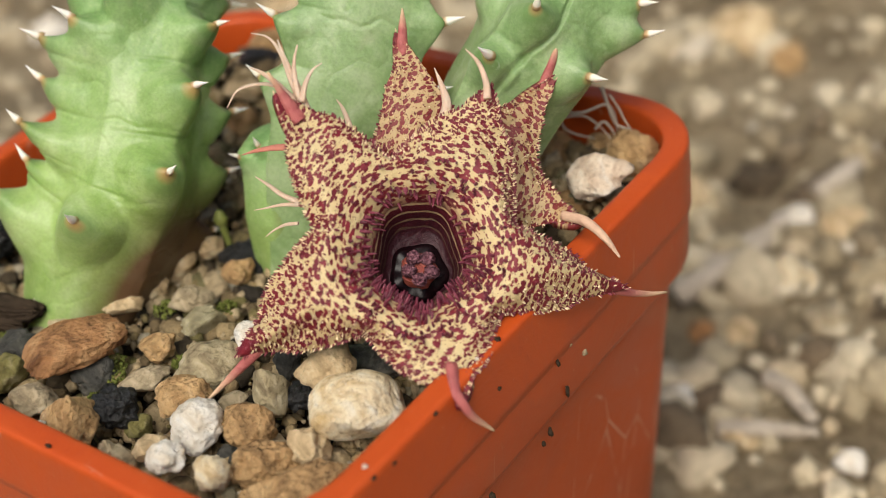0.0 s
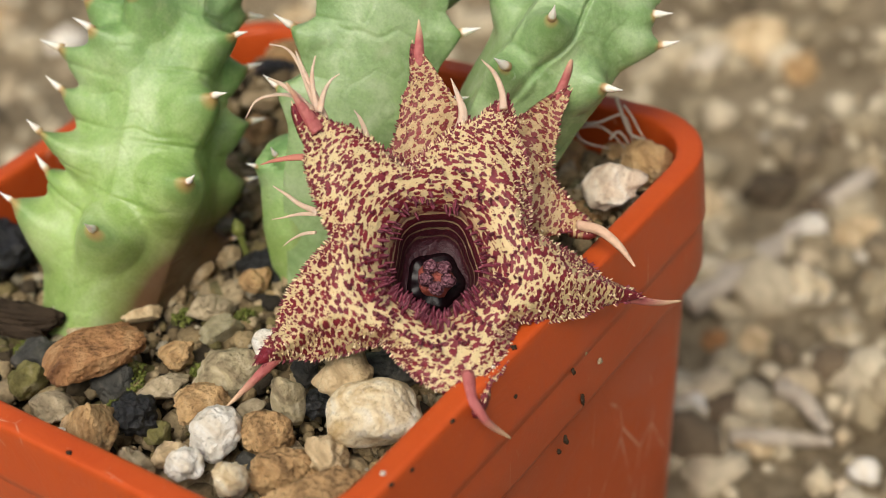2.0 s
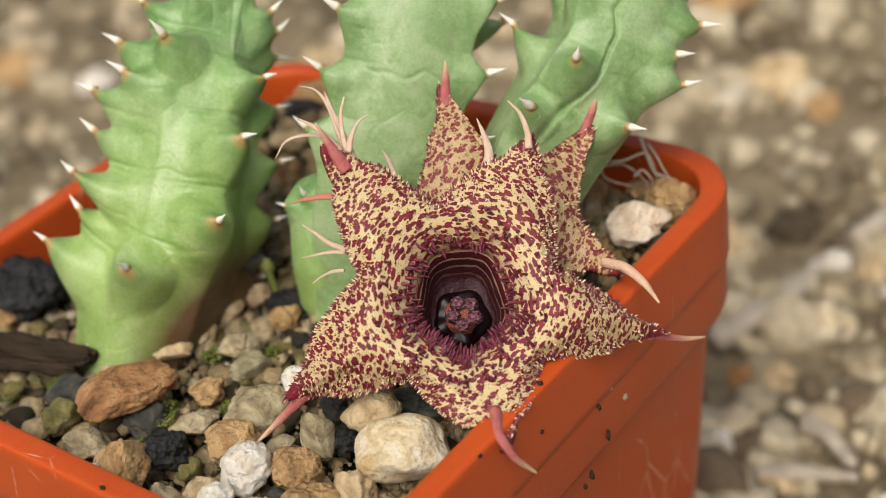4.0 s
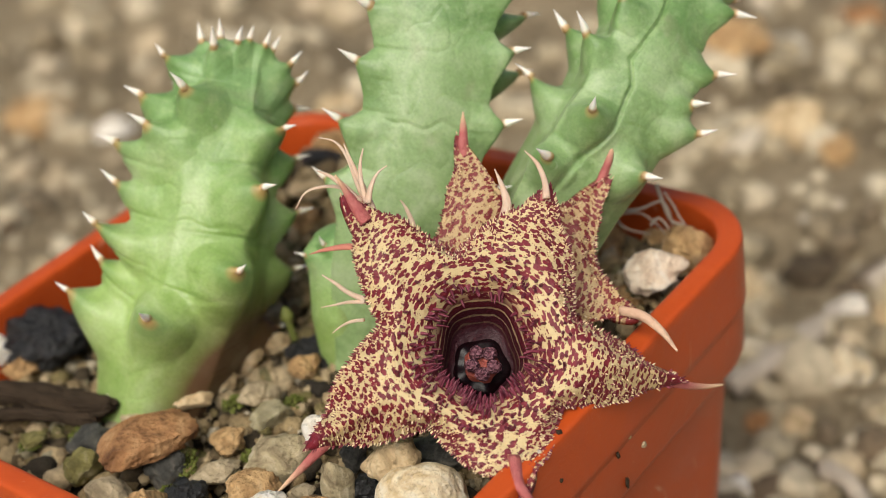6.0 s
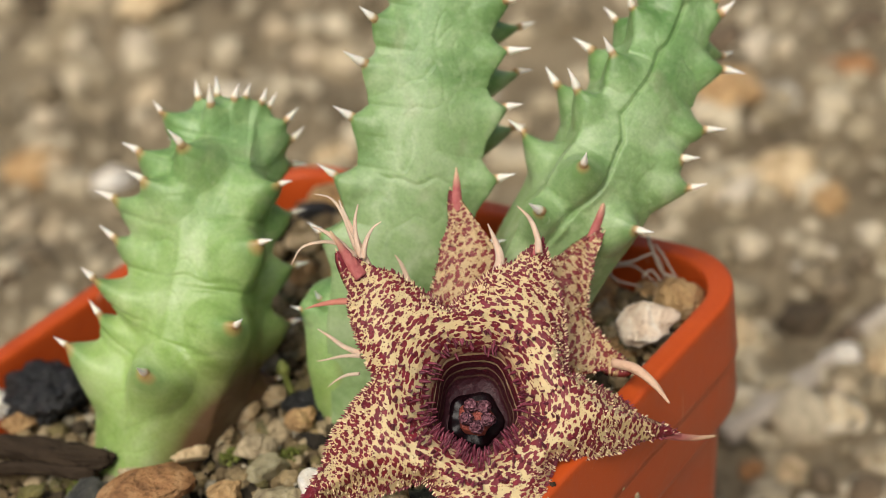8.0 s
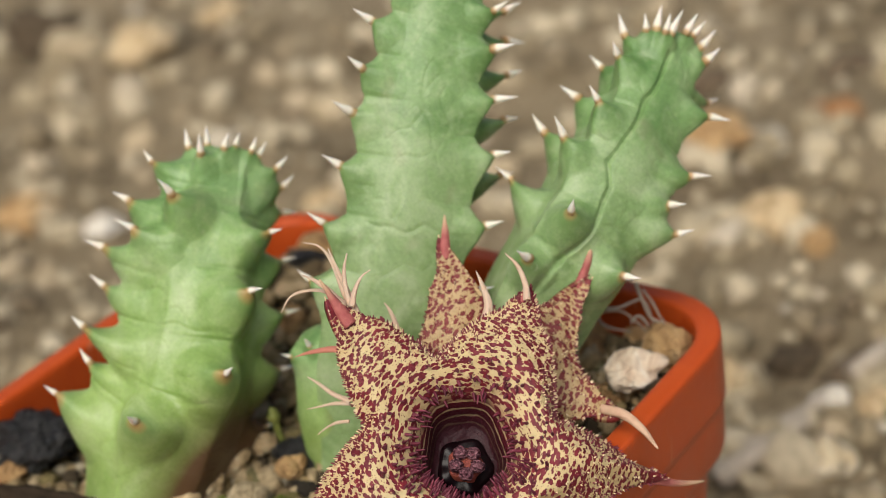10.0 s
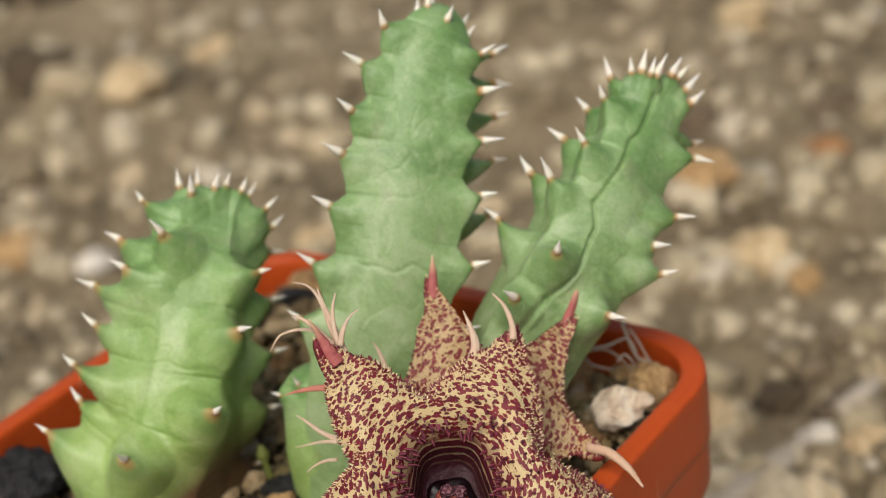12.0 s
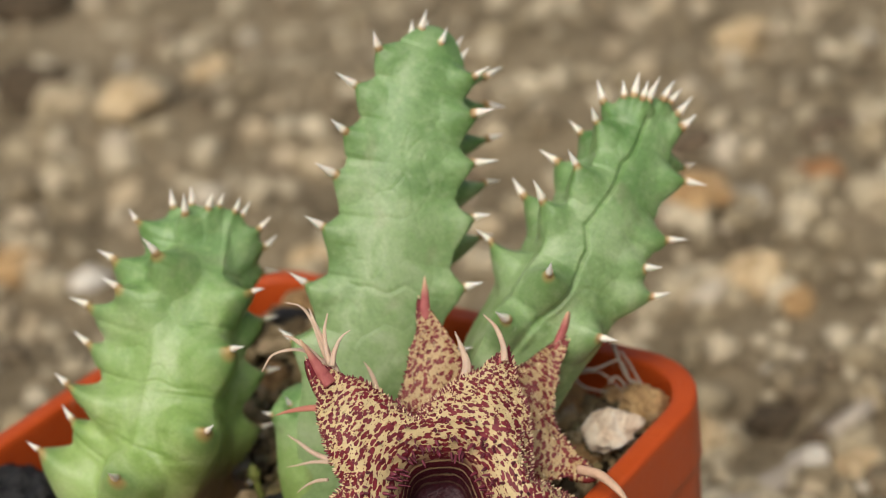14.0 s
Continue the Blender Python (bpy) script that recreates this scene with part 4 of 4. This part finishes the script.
    def pegs(name, mat, count, pick, length, radius, lean, label_):
        vs, fs, zs, fl = [], [], [], []
        for _ in range(count):
            b, q = pick()
            p0, c = at(b, q)
            p1, p2 = at(b + 0.02, q)[0], at(b, min(1, q + 0.02) if q < 0.97 else q - 0.02)[0]
            nrm = np.cross(np.subtract(p1, p0), np.subtract(p2, p0))
            nrm *= (1 if q < 0.97 else -1) * -1
            nrm /= np.linalg.norm(nrm) + 1e-12
            radial = np.array([math.cos(b), math.sin(b), 0])
            d = nrm + lean(q) * radial + rng.normal(0, 0.13, 3)
            d /= np.linalg.norm(d)
            a = np.cross(d, [0.3, 0.5, 0.81])
            a /= np.linalg.norm(a)
            e = np.cross(d, a)
            ln, rd = length(q) * rng.uniform(0.7, 1.25), radius * rng.uniform(0.75, 1.25)
            o = len(vs)
            for h, k in ((-0.15, 1.1), (0.55, 0.8), (1.0, 0.35)):
                for j in range(5):
                    w_ = 2 * math.pi * j / 5
                    vs.append(np.array(p0) + ln * h * d + rd * k * (math.cos(w_) * a + math.sin(w_) * e))
                    zs.append(q)
                    fl.append(c)
            for r0 in (0, 5):
                fs += [(o + r0 + j, o + r0 + (j + 1) % 5, o + r0 + 5 + (j + 1) % 5, o + r0 + 5 + j) for j in range(5)]
            fs.append(tuple(o + 10 + j for j in range(5)))
        ob = part(name, link_mesh(name, np.array(vs) * 0.01, fs, mat, attrs={"zone": zs, "flow": np.array(fl)}), root, label_)
        tagged(ob, kind="stuff")

    def anywhere():
        b = rng.uniform(-math.pi, math.pi)
        rr = border(b)[0]
        while rng.random() > (rr / 1.8) ** 1.2:
            b = rng.uniform(-math.pi, math.pi)
            rr = border(b)[0]
        return b, 0.4 + 0.6 * min(0.99, math.sqrt(rng.random()))

    if mouth:
        def lip():
            b = rng.uniform(-math.pi, math.pi)
            while math.sin(b) > 0.2 and rng.random() < 0.5:
                b = rng.uniform(-math.pi, math.pi)
            return b, rng.triangular(0.235, 0.31, 0.44)

        pegs("throat_papillae", PEG, hairs // 8, lip, lambda q: 0.085 - 0.25 * abs(q - 0.29), 0.016, lambda q: -0.25, "dense wine-red pegs round the throat")
    pegs("limb_papillae", PALE_PEG, int(0.6 * hairs), anywhere, lambda q: 0.021 if q > 0.52 else 0.042, 0.0080, lambda q: 0.15, "small pointed papillae, cream and wine-red")
    pegs("margin_papillae", PALE_PEG, hairs // 4, lambda: (rng.uniform(-math.pi, math.pi), 0.995), lambda q: 0.032, 0.0080, lambda q: 0.9, "fringe of fine papillae")
    for pts, radii, *other in tails:
        v, f, along = tube(pts, radii, 9, 22, 0.7)
        part("lobe_tip", link_mesh("lobe_tip", v * 0.01, f, other[0] if other else TAIL, attrs={"along": along}), root, "slender curved pale tip" if other else "slender curved wine-red tip")
    if mouth:
        ring, rs = 60, [0.03, 0.10, 0.17, 0.235, 0.275, 0.28]
        vs = []
        for i, r0 in enumerate(rs):
            for j in range(ring):
                b = 2 * math.pi * j / ring
                lobe = 0.5 + 0.5 * math.cos(5 * b + 0.6)
                r1 = r0 * (1 - 0.10 * (1 - lobe) * (i > 2))
                vs.append((r1 * math.cos(b) + 0.065, r1 * math.sin(b) - 0.105, (-0.56, -0.585, -0.595, -0.595, -0.61, -0.65)[i] - 0.03 * (1 - lobe) * (i > 1)))
        fs = [(i * ring + j, (i + 1) * ring + j, (i + 1) * ring + (j + 1) % ring, i * ring + (j + 1) % ring) for i in range(len(rs) - 1) for j in range(ring)]
        part("outer_corona", link_mesh("outer_corona", np.array(vs) * 0.01, fs, BLACK), root, "glossy black five-lobed disc")
        v, f = ICO[3]
        w_ = lumpy(v, 61, 0.1, 0.1) * [0.15, 0.15, 0.15]
        for k in range(5):
            b = 2 * math.pi * k / 5
            w_ += 0.03 * np.exp(-((np.linalg.norm(v - [math.cos(b) * 0.9, math.sin(b) * 0.9, 0.3], axis=1) / 0.4) ** 2))[:, None] * v
        part("corona_column", link_mesh("corona_column", (w_ + [0.045, -0.12, -0.50]) * 0.01, f, CORONA), root, "orange-red central column")
        v, f = ICO[4]
        for k in range(5):
            b = 2 * math.pi * k / 5 + 0.9
            w_ = lumpy(v, 70 + k, 0.15, 0.05)
            bumps = np.array([noise.noise(Vector(p) * 9) for p in v])
            w_ = w_ * (1 + 0.22 * bumps[:, None]) * [0.066, 0.06, 0.072] + [0.04 + 0.105 * math.cos(b), 0.105 * math.sin(b) - 0.12, -0.34]
            part("corona_horn", link_mesh("corona_horn", w_ * 0.01, f, FUZZ), root, "purple bristly knob")
    return root


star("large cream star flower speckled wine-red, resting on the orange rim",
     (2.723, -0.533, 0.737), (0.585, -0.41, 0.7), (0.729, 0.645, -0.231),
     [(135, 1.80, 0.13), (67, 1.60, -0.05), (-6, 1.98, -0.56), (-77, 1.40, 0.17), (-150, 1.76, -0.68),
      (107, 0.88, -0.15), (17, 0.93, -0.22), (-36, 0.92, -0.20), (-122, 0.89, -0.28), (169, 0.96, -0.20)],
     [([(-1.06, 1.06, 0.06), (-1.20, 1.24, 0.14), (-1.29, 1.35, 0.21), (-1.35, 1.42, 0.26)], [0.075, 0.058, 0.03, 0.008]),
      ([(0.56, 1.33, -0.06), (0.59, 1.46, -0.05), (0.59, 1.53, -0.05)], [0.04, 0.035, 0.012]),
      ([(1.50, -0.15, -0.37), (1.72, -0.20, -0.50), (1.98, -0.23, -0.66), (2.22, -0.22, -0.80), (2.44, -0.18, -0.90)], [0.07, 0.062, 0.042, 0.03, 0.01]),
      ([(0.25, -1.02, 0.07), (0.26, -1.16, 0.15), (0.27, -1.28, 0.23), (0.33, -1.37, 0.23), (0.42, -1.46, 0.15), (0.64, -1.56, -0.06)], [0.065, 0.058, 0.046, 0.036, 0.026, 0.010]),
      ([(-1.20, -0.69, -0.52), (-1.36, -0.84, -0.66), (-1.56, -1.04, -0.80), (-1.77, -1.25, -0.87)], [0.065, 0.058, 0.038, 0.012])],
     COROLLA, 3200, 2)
star("cream star flower speckled wine-red, half hidden behind the larger bloom",
     (2.378, 0.682, 0.707), (0.612, -0.457, 0.645), (0.724, 0.653, -0.224),
     [(118, 1.46, 0.03), (48, 1.24, 0.06), (-27, 1.14, 0.20), (-100, 0.98, -0.6), (-170, 0.98, -0.6),
      (88, 0.42, -0.05), (3, 0.66, -0.06), (-62, 0.7, -0.2), (-135, 0.7, -0.3), (166, 0.94, -0.10)],
     [([(-0.60, 1.00, -0.03), (-0.62, 1.16, 0.0), (-0.62, 1.32, 0.01), (-0.62, 1.50, -0.02)], [0.05, 0.056, 0.040, 0.008]),
      ([(0.67, 0.76, 0.0), (0.74, 0.92, 0.06), (0.78, 1.05, 0.12), (0.83, 1.20, 0.08)], [0.045, 0.050, 0.038, 0.008]),
      ([(0.84, -0.43, 0.14), (1.02, -0.50, 0.28), (1.18, -0.65, 0.35), (1.31, -0.84, 0.40)], [0.05, 0.05, 0.038, 0.010], PALE_TAIL)],
     COROLLA_SHADED, 1300, 4, mouth=False, red=0.93)


def sepal(points, radii, mat, label):
    base = np.array(points[0])
    me = tube_mesh("dry_sepal", np.array(points) - base, radii, mat, 8, 18, 0.6)
    solo("dry_sepal", me, cm(*base), label, "sepal", "dry sepals round the flowers")


sepal([(1.63, -0.45, 1.74), (1.39, -0.33, 1.92), (1.17, -0.19, 2.11), (0.97, -0.11, 2.19), (0.84, -0.18, 2.24)], [0.046, 0.034, 0.022, 0.015, 0.005], SEPAL, "pale dry thread-like sepal curling beside the flower")
sepal([(1.61, -0.44, 1.77), (1.44, -0.34, 1.94), (1.27, -0.25, 2.11), (1.11, -0.14, 2.21)], [0.037, 0.028, 0.019, 0.006], SEPAL, "pale dry thread-like sepal curling beside the flower")
sepal([(1.58, -0.46, 1.78), (1.47, -0.38, 1.97), (1.37, -0.25, 2.10), (1.33, -0.13, 2.20)], [0.037, 0.025, 0.019, 0.007], SEPAL, "pale dry thread-like sepal curling beside the flower")
sepal([(1.58, -0.46, 1.87), (1.56, -0.36, 1.98), (1.55, -0.23, 2.05), (1.60, -0.15, 2.09)], [0.031, 0.025, 0.015, 0.005], SEPAL, "pale dry thread-like sepal curling beside the flower")
sepal([(1.49, -0.45, 1.87), (1.27, -0.42, 1.93), (1.00, -0.39, 1.87), (0.81, -0.46, 1.80), (0.71, -0.54, 1.64)], [0.031, 0.022, 0.019, 0.015, 0.007], SEPAL, "pale dry thread-like sepal curling beside the flower")
sepal([(1.52, -0.50, 1.88), (1.34, -0.47, 1.99), (1.18, -0.46, 2.06), (1.04, -0.47, 2.09)], [0.037, 0.031, 0.022, 0.006], SEPAL, "pale dry thread-like sepal curling beside the flower")
sepal([(1.34, -0.44, 1.33), (1.16, -0.47, 1.30), (0.96, -0.53, 1.25), (0.79, -0.57, 1.18)], [0.04, 0.034, 0.022, 0.005], PINK, "pinkish pointed sepal behind the flower")
sepal([(2.35, 0.41, 1.31), (2.31, 0.58, 1.44), (2.20, 0.68, 1.56), (2.08, 0.76, 1.67)], [0.062, 0.046, 0.028, 0.005], SEPAL, "pale pointed sepal standing behind the flower")
sepal([(2.72, 0.65, 1.56), (2.65, 0.75, 1.66), (2.52, 0.84, 1.78), (2.37, 0.87, 1.87)], [0.037, 0.028, 0.022, 0.005], SEPAL, "pale pointed sepal standing behind the flower")
sepal([(1.38, -0.55, 0.82), (1.18, -0.55, 0.84), (0.99, -0.52, 0.88), (0.84, -0.52, 0.93)], [0.031, 0.025, 0.019, 0.005], SEPAL, "pale dry thread-like sepal curling beside the flower")
sepal([(1.39, -0.57, 0.81), (1.20, -0.60, 0.77), (1.02, -0.65, 0.71), (0.91, -0.69, 0.68)], [0.025, 0.019, 0.012, 0.004], SEPAL, "pale dry thread-like sepal curling beside the flower")
sepal([(1.61, 0.04, 1.25), (1.52, 0.12, 1.33), (1.41, 0.19, 1.41), (1.32, 0.23, 1.45)], [0.031, 0.025, 0.019, 0.005], SEPAL, "pale dry thread-like sepal curling beside the flower")
sepal([(1.42, -0.66, 0.67), (1.27, -0.68, 0.62), (1.14, -0.71, 0.54), (1.06, -0.76, 0.47)], [0.019, 0.019, 0.012, 0.004], SEPAL, "pale dry thread-like sepal curling beside the flower")

def root(points, radius):
    base = np.array(points[0])
    me = tube_mesh("dry_root", np.array(points) - base, [radius, radius, 0.8 * radius, 0.4 * radius], ROOT, 6, 24)
    solo("dry_root", me, cm(*base), "thin pale dry root curling over the gravel", "root", "dry roots in the pot's corner")


root([(2.43, 2.93, 0.38), (2.54, 2.86, 0.21), (2.60, 2.89, 0.00), (2.72, 2.93, -0.06), (2.76, 2.91, -0.11), (2.66, 2.87, -0.06)], 0.022)
root([(2.17, 2.59, 0.27), (2.26, 2.51, 0.27), (2.40, 2.61, 0.25), (2.51, 2.86, 0.23), (2.57, 2.92, 0.08), (2.60, 2.90, -0.14)], 0.018)
root([(2.18, 2.58, 0.24), (2.20, 2.49, 0.13), (2.26, 2.57, -0.01), (2.42, 2.75, -0.14)], 0.018)
root([(2.44, 2.73, -0.01), (2.49, 2.82, 0.04), (2.58, 2.83, -0.04), (2.60, 2.87, -0.18)], 0.016)
root([(2.05, 2.50, 0.10), (2.22, 2.55, 0.18), (2.35, 2.72, 0.12), (2.50, 2.80, -0.05), (2.62, 2.78, -0.16)], 0.015)
root([(2.50, 2.95, 0.30), (2.60, 2.95, 0.16), (2.70, 2.90, 0.06), (2.82, 2.86, -0.04)], 0.014)


# ---- small matter on the pot and the soil ----
def crumb(label, mat, x, y, z, a, b, c):
    v, f = ICO[2]
    w = lumpy(v, next(stone_seed), 0.5, 0.2) * [a, b, c] * 0.0065
    solo("soil_crumb", link_mesh("soil_crumb", w, f, mat), cm(x, y, z), label, "crumb", "crumbs on the pot")


crumb("dark elongated soil crumb stuck to the orange pot", BARK, 3.47, 0.34, -1.30, 0.03, 0.03, 0.11)
crumb("dark elongated soil crumb stuck to the orange pot", BARK, 3.47, 0.00, -1.54, 0.04, 0.03, 0.09)
crumb("dark soil crumb stuck to the orange pot", BARK, 3.47, -0.12, -1.59, 0.03, 0.03, 0.05)
crumb("grey sand grain stuck to the orange pot", STONES["grey"], 3.48, 0.67, -1.06, 0.04, 0.05, 0.05)
crumb("dark soil crumb stuck to the orange pot", BARK, 3.49, 0.21, -0.84, 0.03, 0.03, 0.06)
crumb("dark soil crumb stuck to the orange pot", BARK, 3.47, -0.97, -1.53, 0.05, 0.05, 0.08)
crumb("grey sand grain stuck to the orange pot", STONES["tan"], 3.49, 0.44, -0.79, 0.02, 0.03, 0.03)
crumb("dark soil crumb lying on the orange rim", BARK, 3.45, -0.57, 0.01, 0.05, 0.04, 0.03)
crumb("dark soil crumb lying on the orange rim", BARK, 0.85, -3.44, 0.01, 0.05, 0.04, 0.02)
crumb("white grain lying on the orange rim", STONES["white"], 3.39, -2.36, 0.01, 0.04, 0.04, 0.02)
crumb("white grain lying on the orange rim", STONES["white"], 3.44, -0.87, 0.01, 0.03, 0.03, 0.02)
crumb("dark soil crumb stuck to the orange pot", BARK, 3.50, -1.56, -0.03, 0.03, 0.04, 0.03)
crumb("dark soil crumb stuck to the orange pot", BARK, 3.50, -2.14, -0.09, 0.03, 0.04, 0.03)
crumb("dark soil crumb stuck to the orange pot", BARK, 3.50, -0.70, -0.43, 0.03, 0.04, 0.03)
crumb("dark soil crumb stuck to the orange pot", BARK, 3.50, -2.40, -0.03, 0.03, 0.04, 0.03)

moss_seed = itertools.count(400)


def moss(x, y, z, radius):
    def place(g):
        w, d = g.uniform(0, 6.28), radius * math.sqrt(g.random())
        return np.array((0.01 * d * math.cos(w), 0.01 * d * math.sin(w), 0.01 * (0.5 * (radius - d) + g.uniform(-0.02, 0.03))))
    v, f = scatter(90, next(moss_seed), place, lambda g: 0.00008 + 0.00016 * g.random(), 1, (0.7, 1.2), 3)
    solo("moss_tuft", link_mesh("moss_tuft", v, f, MOSS), cm(x, y, z), "tiny bright green moss tuft between pebbles", "moss", "moss tufts in the pot", kind="stuff")


moss(-0.11, -1.97, -0.60, 0.14)
moss(-0.31, -1.07, -0.65, 0.12)
moss(0.06, -2.37, -0.67, 0.10)
moss(-0.08, -1.97, -0.65, 0.10)
moss(-1.70, -2.60, -0.55, 0.12)
moss(0.02, -2.10, -0.65, 0.12)
moss(1.51, -1.82, -0.75, 0.10)
moss(-1.37, -2.22, -0.60, 0.13)
moss(0.42, -1.59, -0.67, 0.10)
moss(0.25, -0.76, -0.67, 0.12)


def bark_piece(label, a, b, width, thick, seed):
    """A split, ridged piece of bark, lying from a to b."""
    a, b = np.array(a), np.array(b)
    mid, d = (a + b) / 2, (b - a) / 2
    rings, sides = 60, 48
    axis = d / np.linalg.norm(d)
    across = np.cross([0, 0, 1], axis)
    v = []
    for i in range(rings):
        s = -1 + 2 * i / (rings - 1)
        for j in range(sides):
            w = 2 * math.pi * j / sides
            c, e = math.cos(w), math.sin(w)
            ridge = noise.noise(Vector((s * 1.3 + seed, c * 3.2, e * 3.2))) + 0.7 * noise.noise(Vector((s * 2.6 + seed, c * 7, e * 7))) + 0.3 * noise.noise(Vector((s * 12, c * 9, e * 9 + seed)))
            end = 1.0 + 0.14 * noise.noise(Vector((c * 3, e * 3, seed + 5.0 * (s > 0))))
            blunt = math.sqrt(max(0.0, 1 - abs(s) ** 9)) * (0.9 + 0.2 * noise.noise(Vector((s * 1.5, seed, 2))))
            r = width * blunt * (1 + 0.42 * ridge)
            v.append(s * end * d + r * c * across + np.array([0, 0, thick * r * e + 0.03 * math.sin(3 * s + seed)]))
    f = [(i * sides + j, i * sides + (j + 1) % sides, (i + 1) * sides + (j + 1) % sides, (i + 1) * sides + j) for i in range(rings - 1) for j in range(sides)]
    f += [tuple(range(sides))[::-1], tuple((rings - 1) * sides + j for j in range(sides))]
    solo("bark_piece", link_mesh("bark_piece", np.array(v) * 0.01, f, BARK), cm(*mid), label, "bark", "bark pieces in the pot")


bark_piece("long charred black bark piece lying on gravel", (-2.66, -2.29, -0.44), (-1.21, -1.85, -0.41), 0.15, 0.75, 3)
bark_piece("thin charred black bark strip lying on gravel", (-2.50, -2.50, -0.50), (-1.31, -2.05, -0.48), 0.08, 0.8, 8)


# bud on a short stalk
v, f = ICO[3]
w = lumpy(v, 17, 0.15, 0.04) * [0.068, 0.068, 0.11]
w[:, :2] *= 1 - 0.45 * np.clip(w[:, 2:3] / 0.11, 0, 1)
sv, sf, _ = tube([(0, 0, -0.06), (0.02, 0.02, -0.4), (0.05, 0.05, -0.75), (0.08, 0.1, -1.15)], [0.04, 0.035, 0.04, 0.05], 10, 16)
bud = thing("flower_bud", cm(-0.48, 0.05, -0.30), "tiny pointed green flower bud at the stem's foot", "bud")
part("bud_body", link_mesh("bud_body", w * 0.01, f, BUD), bud)
part("stalk", link_mesh("stalk", sv * 0.01, sf, BUD), bud)
